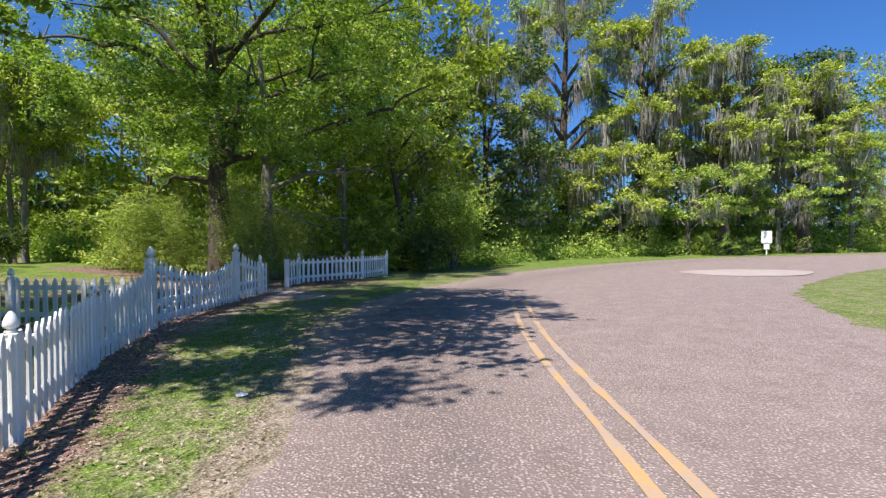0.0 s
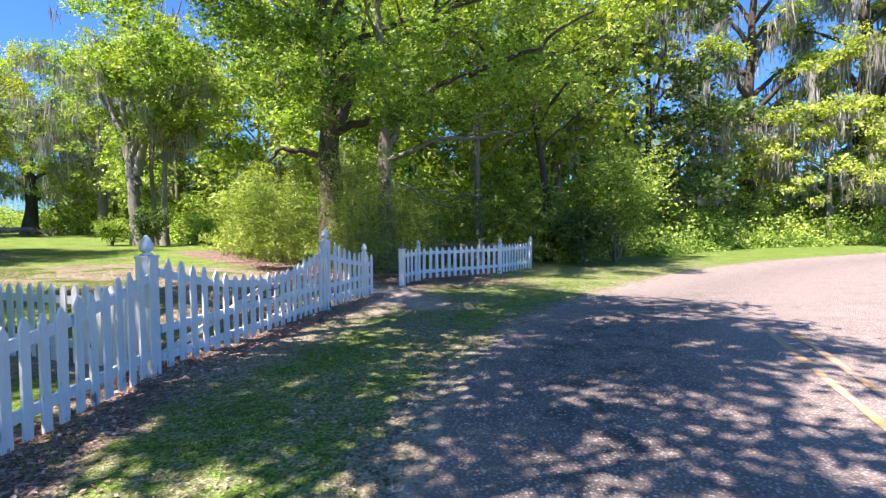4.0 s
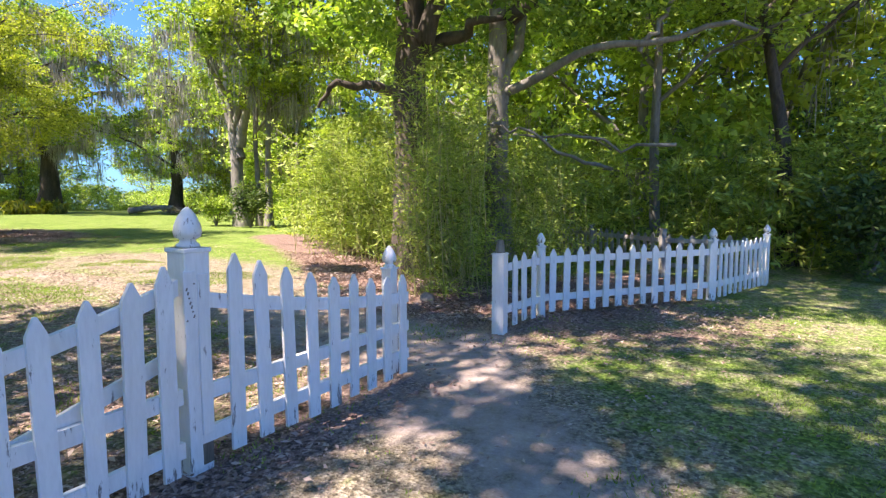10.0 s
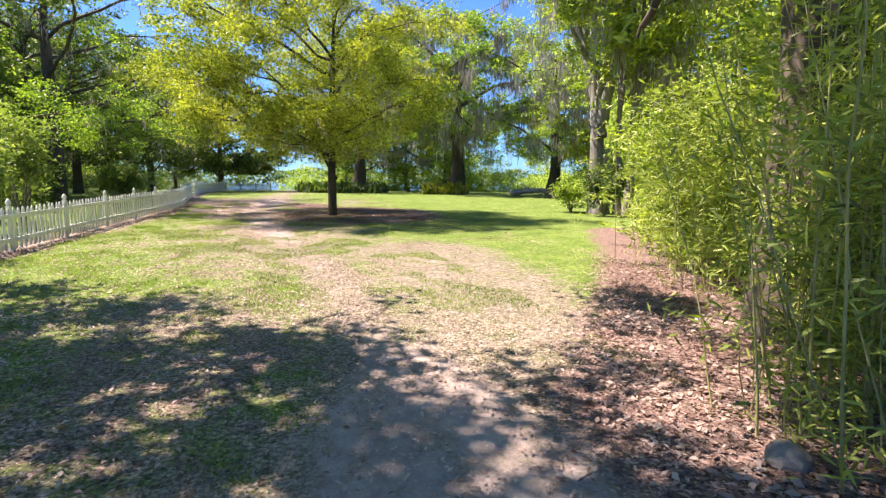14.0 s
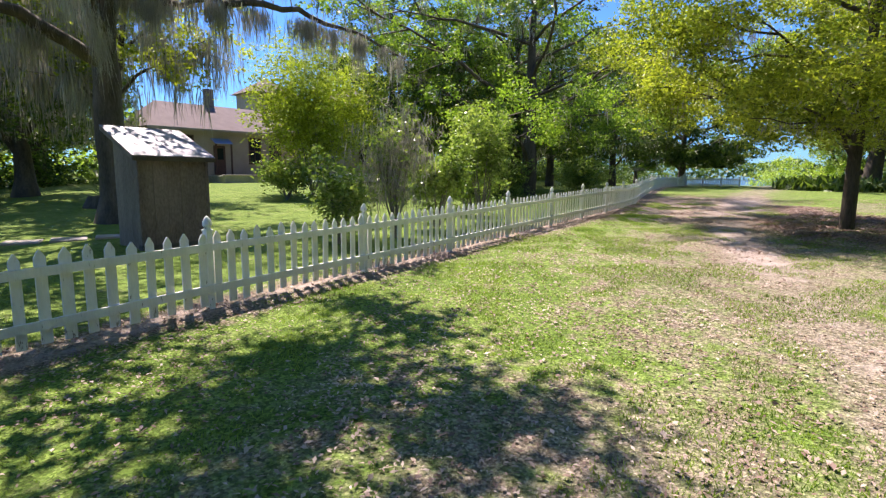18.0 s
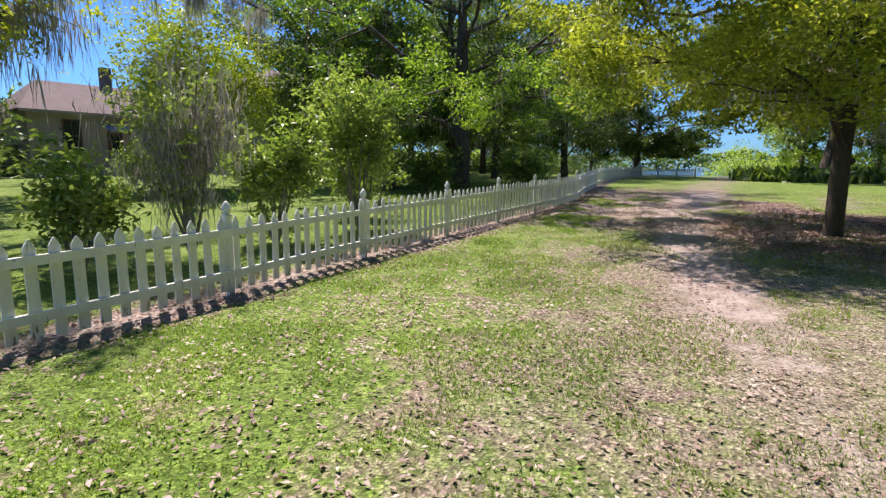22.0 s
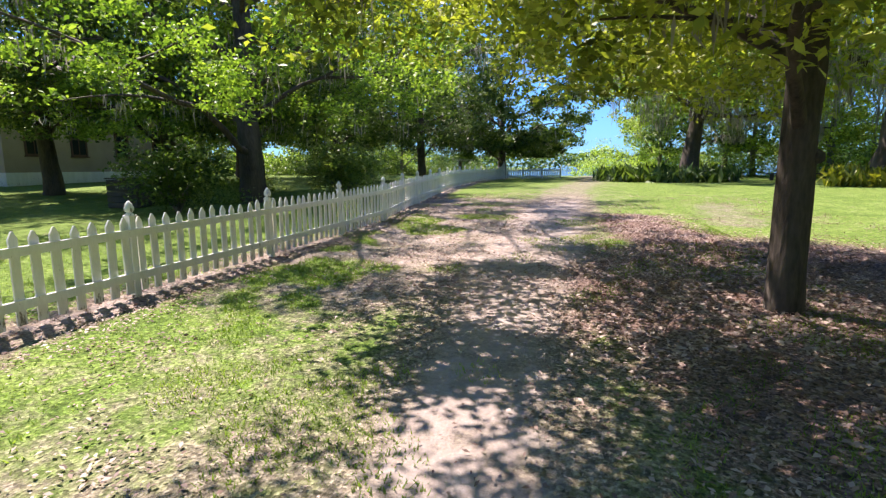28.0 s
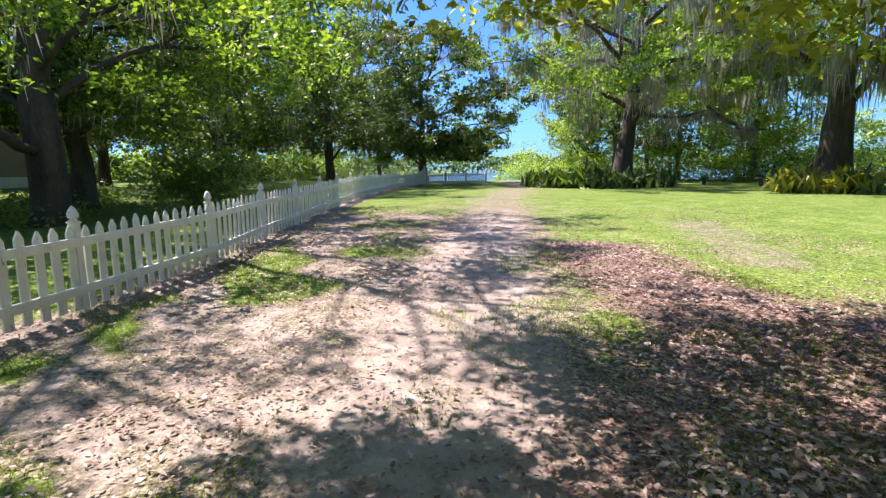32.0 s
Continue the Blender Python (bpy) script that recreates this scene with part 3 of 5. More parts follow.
LOWH = 0.88
front = fence_thing("white-painted picket fence with acorn-topped posts by the road", -3.3, 4.0)
fp = [(-1.65, -0.5), (-2.45, 1.75), (-3.3, 4.0), (-4.2, 6.25), (-4.97, 9.03)]
for a, b in zip(fp, fp[1:]):
    last = b == fp[-1]
    fence_span(front, a, b, (lambda u: LOWH + 0.32 * max(0, (u - 0.3) / 0.7) ** 1.6) if last else flat(LOWH), PAINT, rail_follow=(lambda u: 0.3 * max(0, (u - 0.3) / 0.7) ** 1.6) if last else None, pitch=0.175)
    fence_post(front, *a, 0.86, math.degrees(math.atan2(b[1] - a[1], b[0] - a[0])), PAINT)

gate_posts = fence_thing("white picket fence stretch between gate post and walkway opening", -5.14, 13.13)
fence_post(gate_posts, -5.04, 9.03, 1.22, 3, PAINT, w=0.15, size=1.25)
fence_post(gate_posts, -5.2, 13.13, 1.24, 2, PAINT, w=0.15, size=1.3)
fence_span(gate_posts, (-5.138, 13.06), (-5.06, 15.02), lambda u: LOWH - 0.02 + 0.4 * (1 - u) ** 1.5, PAINT, pitch=0.1955, rails=(0.16, 0.4, 0.64), skip=(0,), rail_follow=lambda u: 0.3 * (1 - u) ** 1.5)
cover = Matrix.Translation(Vector((-5.2, 13.13, gz(-5.2, 13.13))) - gate_posts.location) @ pose(0, 0, 0, 0, 0, 2)
board = part("cover_board", boxed(0.077, 0.095, -0.078, -0.004, 0.03, 1.12, 0.004), PAINT, gate_posts, "split white board nailed to the post", m=cover)
for k in range(14):
    yn, zn = -0.066 + 0.05 * ((k * 0.618) % 1), 0.86 + 0.2 * ((k * 0.37) % 1)
    part("nail", boxed(0.0945, 0.0975, yn - 0.004, yn + 0.004, zn - 0.004, zn + 0.004), BARE_WOOD, board)
part("cover_board", boxed(0.077, 0.094, 0.002, 0.074, 0.21, 1.1, 0.004), PAINT, gate_posts, "white board nailed to the post", m=cover)
part("bare_patch", boxed(0.077, 0.083, 0.004, 0.07, 0.04, 0.2, 0.002), BARE_WOOD, gate_posts, "bare brown wood where the paint is gone", m=cover)
fence_post(gate_posts, -5.24, 15.02, 0.92, 2, PAINT, size=1.1)

for k, (a, b) in enumerate((((-4.98, 9.12), (-5.04, 11.2)), ((-5.05, 11.225), (-5.13, 13.03)))):
    gate = thing("gate", "closed white picket gate leaf with a scooped top", "gate", Matrix.Translation((*a, gz(*a))), group="double gate")

    def scoop(u, k=k):
        v = u if k == 0 else 1 - u
        return LOWH - 0.02 + 0.36 * (1 - v) ** 2

    fence_span(gate, a, b, scoop, PAINT, pitch=0.185, rails=(0.13, 0.42, 0.7), low=0.06, rail_follow=lambda u, k=k: 0.3 * ((1 - u) if k == 0 else u) ** 2)
    d = Vector((b[0] - a[0], b[1] - a[1]))
    bm = bmesh.new()
    L = d.length
    v = [bm.verts.new(c) for c in ((0.05, 0, 0.14), (L - 0.05, 0, 0.62), (L - 0.05, 0, 0.70), (0.05, 0, 0.22))]
    w = [bm.verts.new((c.co.x, 0.022, c.co.z)) for c in v]
    bm.faces.new(v), bm.faces.new(w[::-1])
    for i in range(4):
        bm.faces.new((v[(i + 1) % 4], v[i], w[i], w[(i + 1) % 4]))
    part("brace", bm, PAINT, gate, m=pose(-0.022, 0, 0, 0, 0, math.degrees(math.atan2(d.y, d.x))))
bm = bmesh.new()
for z in (0.5, 0.62):
    bmesh.ops.create_cone(bm, segments=6, radius1=0.006, radius2=0.006, depth=0.3, matrix=pose(-4.985, 11.21, z, 90, 0, 4))
wire = tagged(part("gate_wire", bm, plain("rusty wire", (0.06, 0.04, 0.03), (0.16, 0.11, 0.08), rough=0.7), None), "dark wire tying the two gate leaves together", "wire")

side = fence_thing("white picket fence with acorn-topped posts beside the bamboo", -4.99, 16.69)
sp = [(-4.99, 16.69), (-4.83, 17.74), (-3.03, 19.99), (-2.34, 22.1)]
for a, b in zip(sp, sp[1:]):
    fence_span(side, a, b, flat(0.86), PAINT, pitch=0.2)
stub = fence_post(side, -4.97, 16.70, 0.9, 4, PAINT, finial=False, w=0.14)
bm = bmesh.new()
bmesh.ops.create_cone(bm, segments=10, radius1=0.055, radius2=0.035, depth=0.16, cap_ends=True, matrix=Matrix.Translation((0, 0, 0.08)))
part("finial_stub", bm, BARE_WOOD, stub, "broken bare brown finial", m=Matrix.Translation((0, 0, 1.0)))
for (x, y), tr in zip(sp[1:], (30, 60, 80)):
    fence_post(side, x - 0.05, y + 0.03, 0.9, tr, PAINT)

back = fence_thing("grey weathered picket fence in the shade of the bamboo", -4.1, 22.3)
bp = [(-9.4, 26.8), (-7.6, 25.3), (-5.85, 23.8), (-4.1, 22.45), (-2.42, 22.2)]
for a, b in zip(bp, bp[1:]):
    fence_span(back, a, b, flat(0.85), GREY_FENCE, "grey", pitch=0.2, side=-1)
    fence_post(back, *a, 0.95, 40, GREY_FENCE, finial=False, kind="grey")

longf = fence_thing("long cream-white picket fence with acorn-topped posts along the lawn", -12.6, 9.75)
lp = [(-5.1, 9.05), (-7.65, 9.35), (-10.15, 9.55), (-12.63, 9.74), (-15.2, 10.0), (-17.57, 10.24), (-20.1, 10.4), (-22.8, 10.6), (-25.25, 10.83), (-27.7, 11.07), (-30.1, 11.2), (-32.5, 11.3)]
for a, b in zip(lp, lp[1:]):
    fence_span(longf, a, b, flat(0.9), PAINT, side=-1)
    fence_post(longf, b[0], b[1] - 0.05, 0.92, math.degrees(math.atan2(b[1] - a[1], b[0] - a[0])), PAINT, w=0.08, size=0.95)
farf = fence_thing("far stretch of white picket fence towards the lake", -61.0, 9.8)
fq = [(-32.5, 11.3), (-34.9, 11.05), (-37.3, 10.85), (-39.7, 10.68), (-42.1, 10.5), (-44.5, 10.33), (-46.9, 10.17), (-49.3, 10.0), (-51.7, 9.86), (-54.1, 9.75), (-56.5, 9.7), (-58.9, 9.72), (-61.3, 9.85)]
for a, b in zip(fq, fq[1:]):
    fence_span(farf, a, b, flat(0.9), PAINT, side=-1, pitch=0.2)
    fence_post(farf, b[0], b[1] - 0.06, 0.92, 0, PAINT)
endf = fence_thing("white picket fence with a swooped gateway by the lake", -63.0, 10.6)
eq = [(-61.3, 9.85), (-63.8, 10.15), (-66.5, 10.6), (-67.2, 12.2), (-67.8, 13.8), (-68.3, 15.4)]
for i, (a, b) in enumerate(zip(eq, eq[1:])):
    fence_span(endf, a, b, (lambda u: 0.9 + 0.45 * u ** 2) if i == 1 else (lambda u: 0.9 + 0.45 * (1 - u) ** 2) if i == 2 else flat(0.9), PAINT, side=-1, pitch=0.16)
    fence_post(endf, *b, 1.35 if i == 1 else 0.92, 75 if i > 1 else 10, PAINT)


# ---- plants: trunks, leaves, moss ----
def tube_arrays(path, radii, seg=9, rng=None, rough=0.0):
    path, radii = np.asarray(path, float), np.asarray(radii, float)
    d = np.gradient(path, axis=0)
    d /= np.linalg.norm(d, axis=1)[:, None] + 1e-9
    ref = np.where(np.abs(d[:, 2:3]) > 0.9, [[1.0, 0, 0]], [[0, 0, 1.0]])
    u = np.cross(d, ref)
    u /= np.linalg.norm(u, axis=1)[:, None]
    w = np.cross(d, u)
    ang = np.linspace(0, 2 * np.pi, seg, endpoint=False)
    rr = radii[:, None] * (1 + (rng.normal(0, rough, (len(path), seg)) if rng is not None else 0))
    V = path[:, None] + rr[..., None] * (np.cos(ang)[None, :, None] * u[:, None] + np.sin(ang)[None, :, None] * w[:, None])
    idx = np.arange(len(path) * seg).reshape(len(path), seg)
    nx = np.roll(idx, -1, axis=1)
    F = np.stack([idx[:-1], nx[:-1], nx[1:], idx[1:]], -1).reshape(-1, 4)
    return V.reshape(-1, 3), F


def joined(pieces):
    V, F, o = [], [], 0
    for v, f in pieces:
        V.append(v)
        F.append(f + o)
        o += len(v)
    return np.concatenate(V), np.concatenate(F)


def bend(p0, p1, rise, wiggle, n, rng):
    u = np.linspace(0, 1, n)[:, None]
    p = np.asarray(p0) * (1 - u) + np.asarray(p1) * u
    p[:, 2] += rise * np.sin(np.pi * u[:, 0] * 0.9)
    off = np.cumsum(rng.normal(0, wiggle, (n, 3)), axis=0)
    return p + (off - u * off[-1]) * np.sin(np.pi * u) ** 0.5


def leaf_arrays(c, size, rng, up=0.7, aspect=0.5, direction=None, spread=1.0, small=False):
    """Folded kite leaves at the centres c; small ones are single pointed blades."""
    n = len(c)
    if direction is None:
        d = rng.normal(0, 1, (n, 3))
        d[:, 2] = d[:, 2] * 0.6 - 0.25
    else:
        d = np.asarray(direction)[None] + rng.normal(0, 0.12 * spread, (n, 3))
    d /= np.linalg.norm(d, axis=1)[:, None]
    nr = rng.normal(0, 1, (n, 3)) + np.array([-0.29, -0.42, 0.86]) * up * 1.6
    s = np.cross(d, nr)
    s /= np.linalg.norm(s, axis=1)[:, None] + 1e-9
    nr = np.cross(s, d)
    L = (size * rng.uniform(0.65, 1.35, n))[:, None]
    W = L * aspect * 0.5
    if small:
        V = np.stack([c + d * L * 0.5, c - d * L * 0.35 + s * W * 1.15 + nr * W * 0.3, c - d * L * 0.45 - s * W * 0.75], 1)
        return V.reshape(-1, 3), np.arange(n * 3).reshape(n, 3)
    V = np.stack([c - d * L * 0.5, c - d * L * 0.02 + s * W + nr * W * 0.35, c + d * L * 0.5, c - d * L * 0.02 - s * W + nr * W * 0.35], 1)
    return V.reshape(-1, 3), np.arange(n * 4).reshape(n, 4)


def sprays(c, per, reach, rng):
    """Each centre becomes a small bunch."""
    return (np.repeat(c, per, axis=0) + rng.normal(0, reach, (len(c) * per, 3)) * [1, 1, 0.5])


def moss_arrays(points, rng, strands=16, length=0.8, width=0.03, reach=0.16, floor=2.3):
    """Beards of thin hanging strands, longest in the middle of each beard."""
    n = len(points) * strands
    c = np.repeat(points, strands, axis=0)
    off = rng.normal(0, reach, (n, 3)) * [1, 1, 0.5]
    fall = np.exp(-np.hypot(off[:, 0], off[:, 1]) / (reach * 1.3))
    L = np.repeat(rng.uniform(0.3, 1.4, len(points)), strands) * length * (0.25 + fall) * rng.uniform(0.6, 1.2, n)
    top = c + off
    keep = top[:, 2] > floor + 0.15
    top, L = top[keep], np.minimum(L, np.maximum(top[:, 2] - floor, 0.1))[keep]
    n = len(top)
    d = np.stack([rng.normal(0, 0.1, n), rng.normal(0, 0.1, n), -np.ones(n)], 1)
    ang = rng.uniform(0, np.pi, n)
    s = np.stack([np.cos(ang), np.sin(ang), np.zeros(n)], 1) * (width * rng.uniform(0.3, 1.1, n) * 0.42)[:, None]
    mid = top + d * L[:, None] * rng.uniform(0.2, 0.5, (n, 1)) + rng.normal(0, 0.03, (n, 3))
    bot = top + d * L[:, None] + rng.normal(0, 0.04, (n, 3))
    V = np.stack([top, mid + s, bot, mid - s], 1).reshape(-1, 3)
    return V, np.arange(n * 4).reshape(-1, 4)


def grow_tree(name, label, x, y, h, spread, clear, r, leaves, leaf, mat, bark, seed, limbs=9, moss=0, lean=(0, 0), clump=0.7, fill=4.0, flat_top=1.0, extra=(), category="tree", group="", trunk_to=0.8, aspect=0.5, per=13, squash=0.6, offset=(0, 0), moss_len=0.8, wide_at=0.45, flare=0.5, drape=0, taper=0.9, limb_r=(0.3, 0.5), limb_from=None, low=1.0, wide=(1, 1), moss_w=0.0):
    """A tree: tapered trunk with root flare, limbs, a crown of leaf bunches with gaps, hanging moss."""
    rng = np.random.default_rng(seed)
    z0 = gz(x, y)
    root = thing(name, label, category, Matrix.Translation((x, y, z0)), group)
    n = 14
    u = np.linspace(0, 1, n)
    path = np.zeros((n, 3))
    path[:, 2] = u * h * trunk_to - 0.15
    path[:, 0] = lean[0] * u ** 1.4
    path[:, 1] = lean[1] * u ** 1.4
    path[1:, :2] += np.cumsum(rng.normal(0, r * 0.12, (n - 1, 2)), axis=0)
    rad = r * (1 - 0.8 * u ** taper) * (1 + flare * np.exp(-u * h * trunk_to / (1.4 * r + 0.15)))
    put("trunk", sheet(*tube_arrays(path, rad, 12, rng, 0.05)), bark, root, smooth=True)
    tips, along_pts = [], []
    for i in range(limbs):
        f = (i + 0.5) / limbs
        zl = limb_from or clear * 0.85
        zf = zl + (h * trunk_to - zl) * f ** 1.1
        k = min(n - 1, int(zf / (h * trunk_to) * (n - 1)))
        p0 = path[k]
        a = i * 2.399 + rng.uniform(-0.4, 0.4)
        prof = math.sin(math.pi * min(1, max(0.12, 0.18 + 0.75 * f) if wide_at < 0.5 else 0.3 + 0.6 * f)) ** 0.7
        R = spread * prof * rng.uniform(0.75, 1.0)
        p1 = np.array([p0[0] * 0.4 + offset[0] + wide[0] * R * math.cos(a), p0[1] * 0.4 + offset[1] + wide[1] * R * math.sin(a), min(h * 0.96, zf + (h - clear) * rng.uniform(0.05, 0.3))])
        lp_ = bend(p0, p1, rng.uniform(0.2, 0.6), 0.07 * spread / 4, 9, rng)
        r0 = min(rad[k] * 0.75, r * rng.uniform(*limb_r))
        pieces = [tube_arrays(lp_, np.linspace(r0, 0.02, 9), 6, rng, 0.05)]
        tips.append(p1)
        along_pts.append(lp_[2:])
        for j in range(4):
            q = lp_[rng.integers(3, 8)]
            b = a + rng.uniform(-1.3, 1.3)
            e = q + np.array([math.cos(b), math.sin(b), rng.uniform(-0.25, 0.6)]) * spread * rng.uniform(0.2, 0.42)
            e[2] = max(e[2], clear)
            sp_ = bend(q, e, 0.1, 0.05, 5, rng)
            pieces.append(tube_arrays(sp_, np.linspace(r0 * 0.4, 0.01, 5), 4, rng, 0.05))
            tips.append(e)
            along_pts.append(sp_[1:])
        put("limb", sheet(*joined(pieces)), bark, root, smooth=True)
    for p0, p1, r0, rise in extra:
        lp_ = bend(np.array(p0, float), np.array(p1, float), rise, 0.09, 12, rng)
        put("limb", sheet(*tube_arrays(lp_, np.linspace(r0, 0.03, 12), 9, rng, 0.05)), bark, root, "long bare bough", smooth=True)
        along_pts.append(lp_[5:])
    tips = np.array(tips)
    tips = np.vstack([tips, path[-2:]])
    # fill the crown with more bunch centres
    m = int(max(30, len(tips) * fill))
    th, ph = rng.uniform(0, 2 * np.pi, m), -0.9 + 1.9 * rng.uniform(0, 1, m) ** low
    rr = spread * np.sqrt(np.clip(1 - ph ** 2, 0.05, 1)) * np.sqrt(rng.uniform(0.1, 1.0, m))
    zc = clear + (h - clear) * (0.42 + 0.5 * ph * flat_top)
    fill = np.stack([offset[0] + lean[0] * 0.6 + wide[0] * rr * np.cos(th), offset[1] + lean[1] * 0.6 + wide[1] * rr * np.sin(th), zc], 1)
    cl = np.vstack([tips, fill])
    cl[:, 2] = np.maximum(cl[:, 2], clear + rng.uniform(-0.3, 1.5, len(cl)))
    cr = clump * rng.uniform(0.5, 1.5, len(cl))
    pick = rng.choice(len(cl), max(1, leaves // per), p=cr ** 2 / np.sum(cr ** 2))
    v = rng.normal(0, 1, (len(pick), 3))
    v /= np.linalg.norm(v, axis=1)[:, None]
    v *= (rng.uniform(0, 1, len(pick)) ** 0.4)[:, None]
    c = cl[pick] + v * cr[pick][:, None] * [1, 1, squash]
    c = sprays(c, per, leaf * 0.75 + 0.055, rng)
    c[:, 2] = clear - 0.5 + np.abs(c[:, 2] - clear + 0.5)
    put("crown", sheet(*leaf_arrays(c, leaf, rng, 0.95, aspect + (0.15 if leaf > 0.17 else 0), small=leaf > 0.17)), mat, root)["kind"] = "stuff"
    if moss:
        al = np.vstack(along_pts)
        if drape:
            heavy = [bend(np.array(p0, float), np.array(p1, float), rise, 0.0, 60, rng) for p0, p1, r0, rise in extra]
            heavy = np.vstack(heavy)
            knots = rng.integers(0, len(heavy), 15 * len(extra))
            at = np.clip(knots[rng.integers(0, len(knots), drape)] + rng.normal(0, 1.3, drape).astype(int), 0, len(heavy) - 1)
            put("moss", sheet(*moss_arrays(heavy[at] + rng.normal(0, 0.06, (drape, 3)), rng, 22, 0.95 * rng.uniform(0.6, 1.3), 0.02, 0.09)), MOSS, root, "thick curtain of grey moss")["kind"] = "stuff"
        pts = al[rng.integers(0, len(al), moss)] + rng.normal(0, 0.1, (moss, 3))
        low = cl[rng.integers(0, len(cl), moss // 2)] + rng.normal(0, 0.4, (moss // 2, 3)) - [0, 0, 0.3]
        put("moss", sheet(*moss_arrays(np.vstack([pts, low]), rng, 12, moss_len, (moss_w or 0.03 + 0.0012 * h) * 1.25, 0.19)), MOSS, root, "hanging grey moss")["kind"] = "stuff"
    return root


# the yard's shade tree by the road fence (its crown shades road and gate)
grow_tree("oak_tree", "broad leafy oak shading the road and the gate", -9.2, 6.5, 14.7565, 7.9142, 5.4037, 0.4, 52000, 0.2, OAK_LEAF, BARK, 293, limbs=17, fill=2.32757, moss=60, clump=0.60788, wide=(1.0, 0.85403), offset=(0.69603, 0.33408))
# the oak behind the gate opening
grow_tree("oak_tree", "big forked oak with dark bark and a low bare bough", -8.68, 20.7, 16.0, 7.6, 4.6, 0.47, 76000, 0.15, OAK_LEAF, BARK, 5, limbs=15, lean=(-0.5, 0.0), low=1.25,
          extra=[((0.0, 0.0, 4.6), (2.0, 0.4, 5.0), 0.2, 0.1), ((1.9, 0.4, 4.98), (4.6, 0.3, 6.1), 0.16, 0.25), ((4.5, 0.3, 6.1), (8.2, -0.6, 7.3), 0.1, 0.15), ((-0.1, 0.0, 3.75), (-1.9, -0.9, 3.35), 0.13, 0.4), ((0, 0, 4.4), (1.1, 0.6, 8.8), 0.22, 0.0), ((-0.9, -0.2, 7.6), (-6.6, -1.4, 8.6), 0.13, 0.9), ((0, 0, 5.6), (-2.4, 1.8, 10.5), 0.16, 0.0)], offset=(1.3, -0.3), limb_r=(0.16, 0.3), clump=0.62, fill=2.5, limb_from=6.3)
grow_tree("oak_tree", "slimmer grey-barked oak among the bamboo", -7.05, 21.2, 13.0, 4.8, 5.0, 0.3, 14000, 0.16, WOOD_LEAF, GREY_BARK, 7, limbs=8, limb_r=(0.14, 0.24), limb_from=6.0,
          extra=[((0, 0, 3.0), (0.5, -1.4, 2.75), 0.034, 0.1), ((0.5, -1.4, 2.75), (2.6, -1.6, 1.95), 0.02, 0.0), ((0.9, -1.4, 2.6), (3.4, -0.9, 2.3), 0.016, 0.1), ((0, 0, 3.6), (4.4, 0.3, 4.1), 0.1, 0.3), ((0.05, 0, 3.4), (0.9, 0.4, 7.0), 0.15, 0.0), ((2.6, 0.2, 4.1), (4.0, 0.6, 5.3), 0.05, 0.1)])
grow_tree("oak_tree", "thin straight grey tree behind the weathered fence", -4.67, 25.34, 13.0, 3.6, 5.0, 0.13, 10000, 0.16, WOOD_LEAF, GREY_BARK, 8, limbs=7, taper=1.4)
grow_tree("oak_tree", "crooked dark tree behind the end of the fence", -1.9, 25.6, 12.0, 4.2, 5.2, 0.17, 10000, 0.16, WOOD_LEAF, BARK, 13, limbs=8, lean=(-1.6, 0.8), taper=1.3)
# the young oak beside the path
young = grow_tree("oak_tree", "young round-crowned oak with a straight dark trunk beside the path", -26.05, 17.6, 10.0, 5.5, 2.5, 0.172, 128000, 0.114, YOUNG_LEAF, BARK, 9, limbs=17, moss=110, moss_len=0.7, offset=(-0.3, -0.9), fill=2.9, clump=0.68, low=1.25, aspect=0.44, flare=0.12, taper=1.6, limb_r=(0.28, 0.42))
bm = bmesh.new()
bmesh.ops.create_icosphere(bm, subdivisions=3, radius=0.075)
for v in bm.verts:
    v.co *= 1 + 0.4 * noise.noise(v.co * 9)
part("knot", bm, BARK, young, "swollen bark knot", m=Matrix.Translation((0.0, 0.15, 1.5)))
# moss-hung oak behind the shed
grow_tree("live_oak", "old live oak hung with grey moss behind the shed", -17.6, -0.7, 14.0, 7.0, 7.0, 0.48, 12000, 0.18, OAK_LEAF, BARK, 12, limbs=8, moss=480, moss_len=0.95, limb_r=(0.2, 0.35),
          drape=560, extra=[((0, 0, 6.4), (-1.0, 3.6, 5.8), 0.15, 0.15), ((-1.0, 3.6, 5.8), (-6.5, 5.65, 5.2), 0.10, 0.25), ((0, 0, 4.4), (7.0, 1.5, 4.6), 0.22, 0.5), ((0, 0, 4.9), (4.5, 5.5, 5.4), 0.16, 0.5)])
grow_tree("live_oak", "slender moss-hung tree beside the house", -21.5, -7.5, 12.0, 4.6, 4.6, 0.24, 9000, 0.2, YOUNG_LEAF, BARK, 14, limbs=9, moss=420, moss_len=2.0, moss_w=0.05, lean=(-0.9, 0.2))
for i, (x, y, h) in enumerate(((-20.5, -13.0, 14), (-26.0, -24.0, 16), (-16.5, -17.0, 15))):
    grow_tree("live_oak", "dark mossy oak at the back of the yard", x, y, h, 5.5, 2.6, 0.4, 26000, 0.2, DARK_LEAF, BARK, 15 + i, limbs=11, moss=420, moss_len=2.0, moss_w=0.06, low=1.2, fill=3.4)
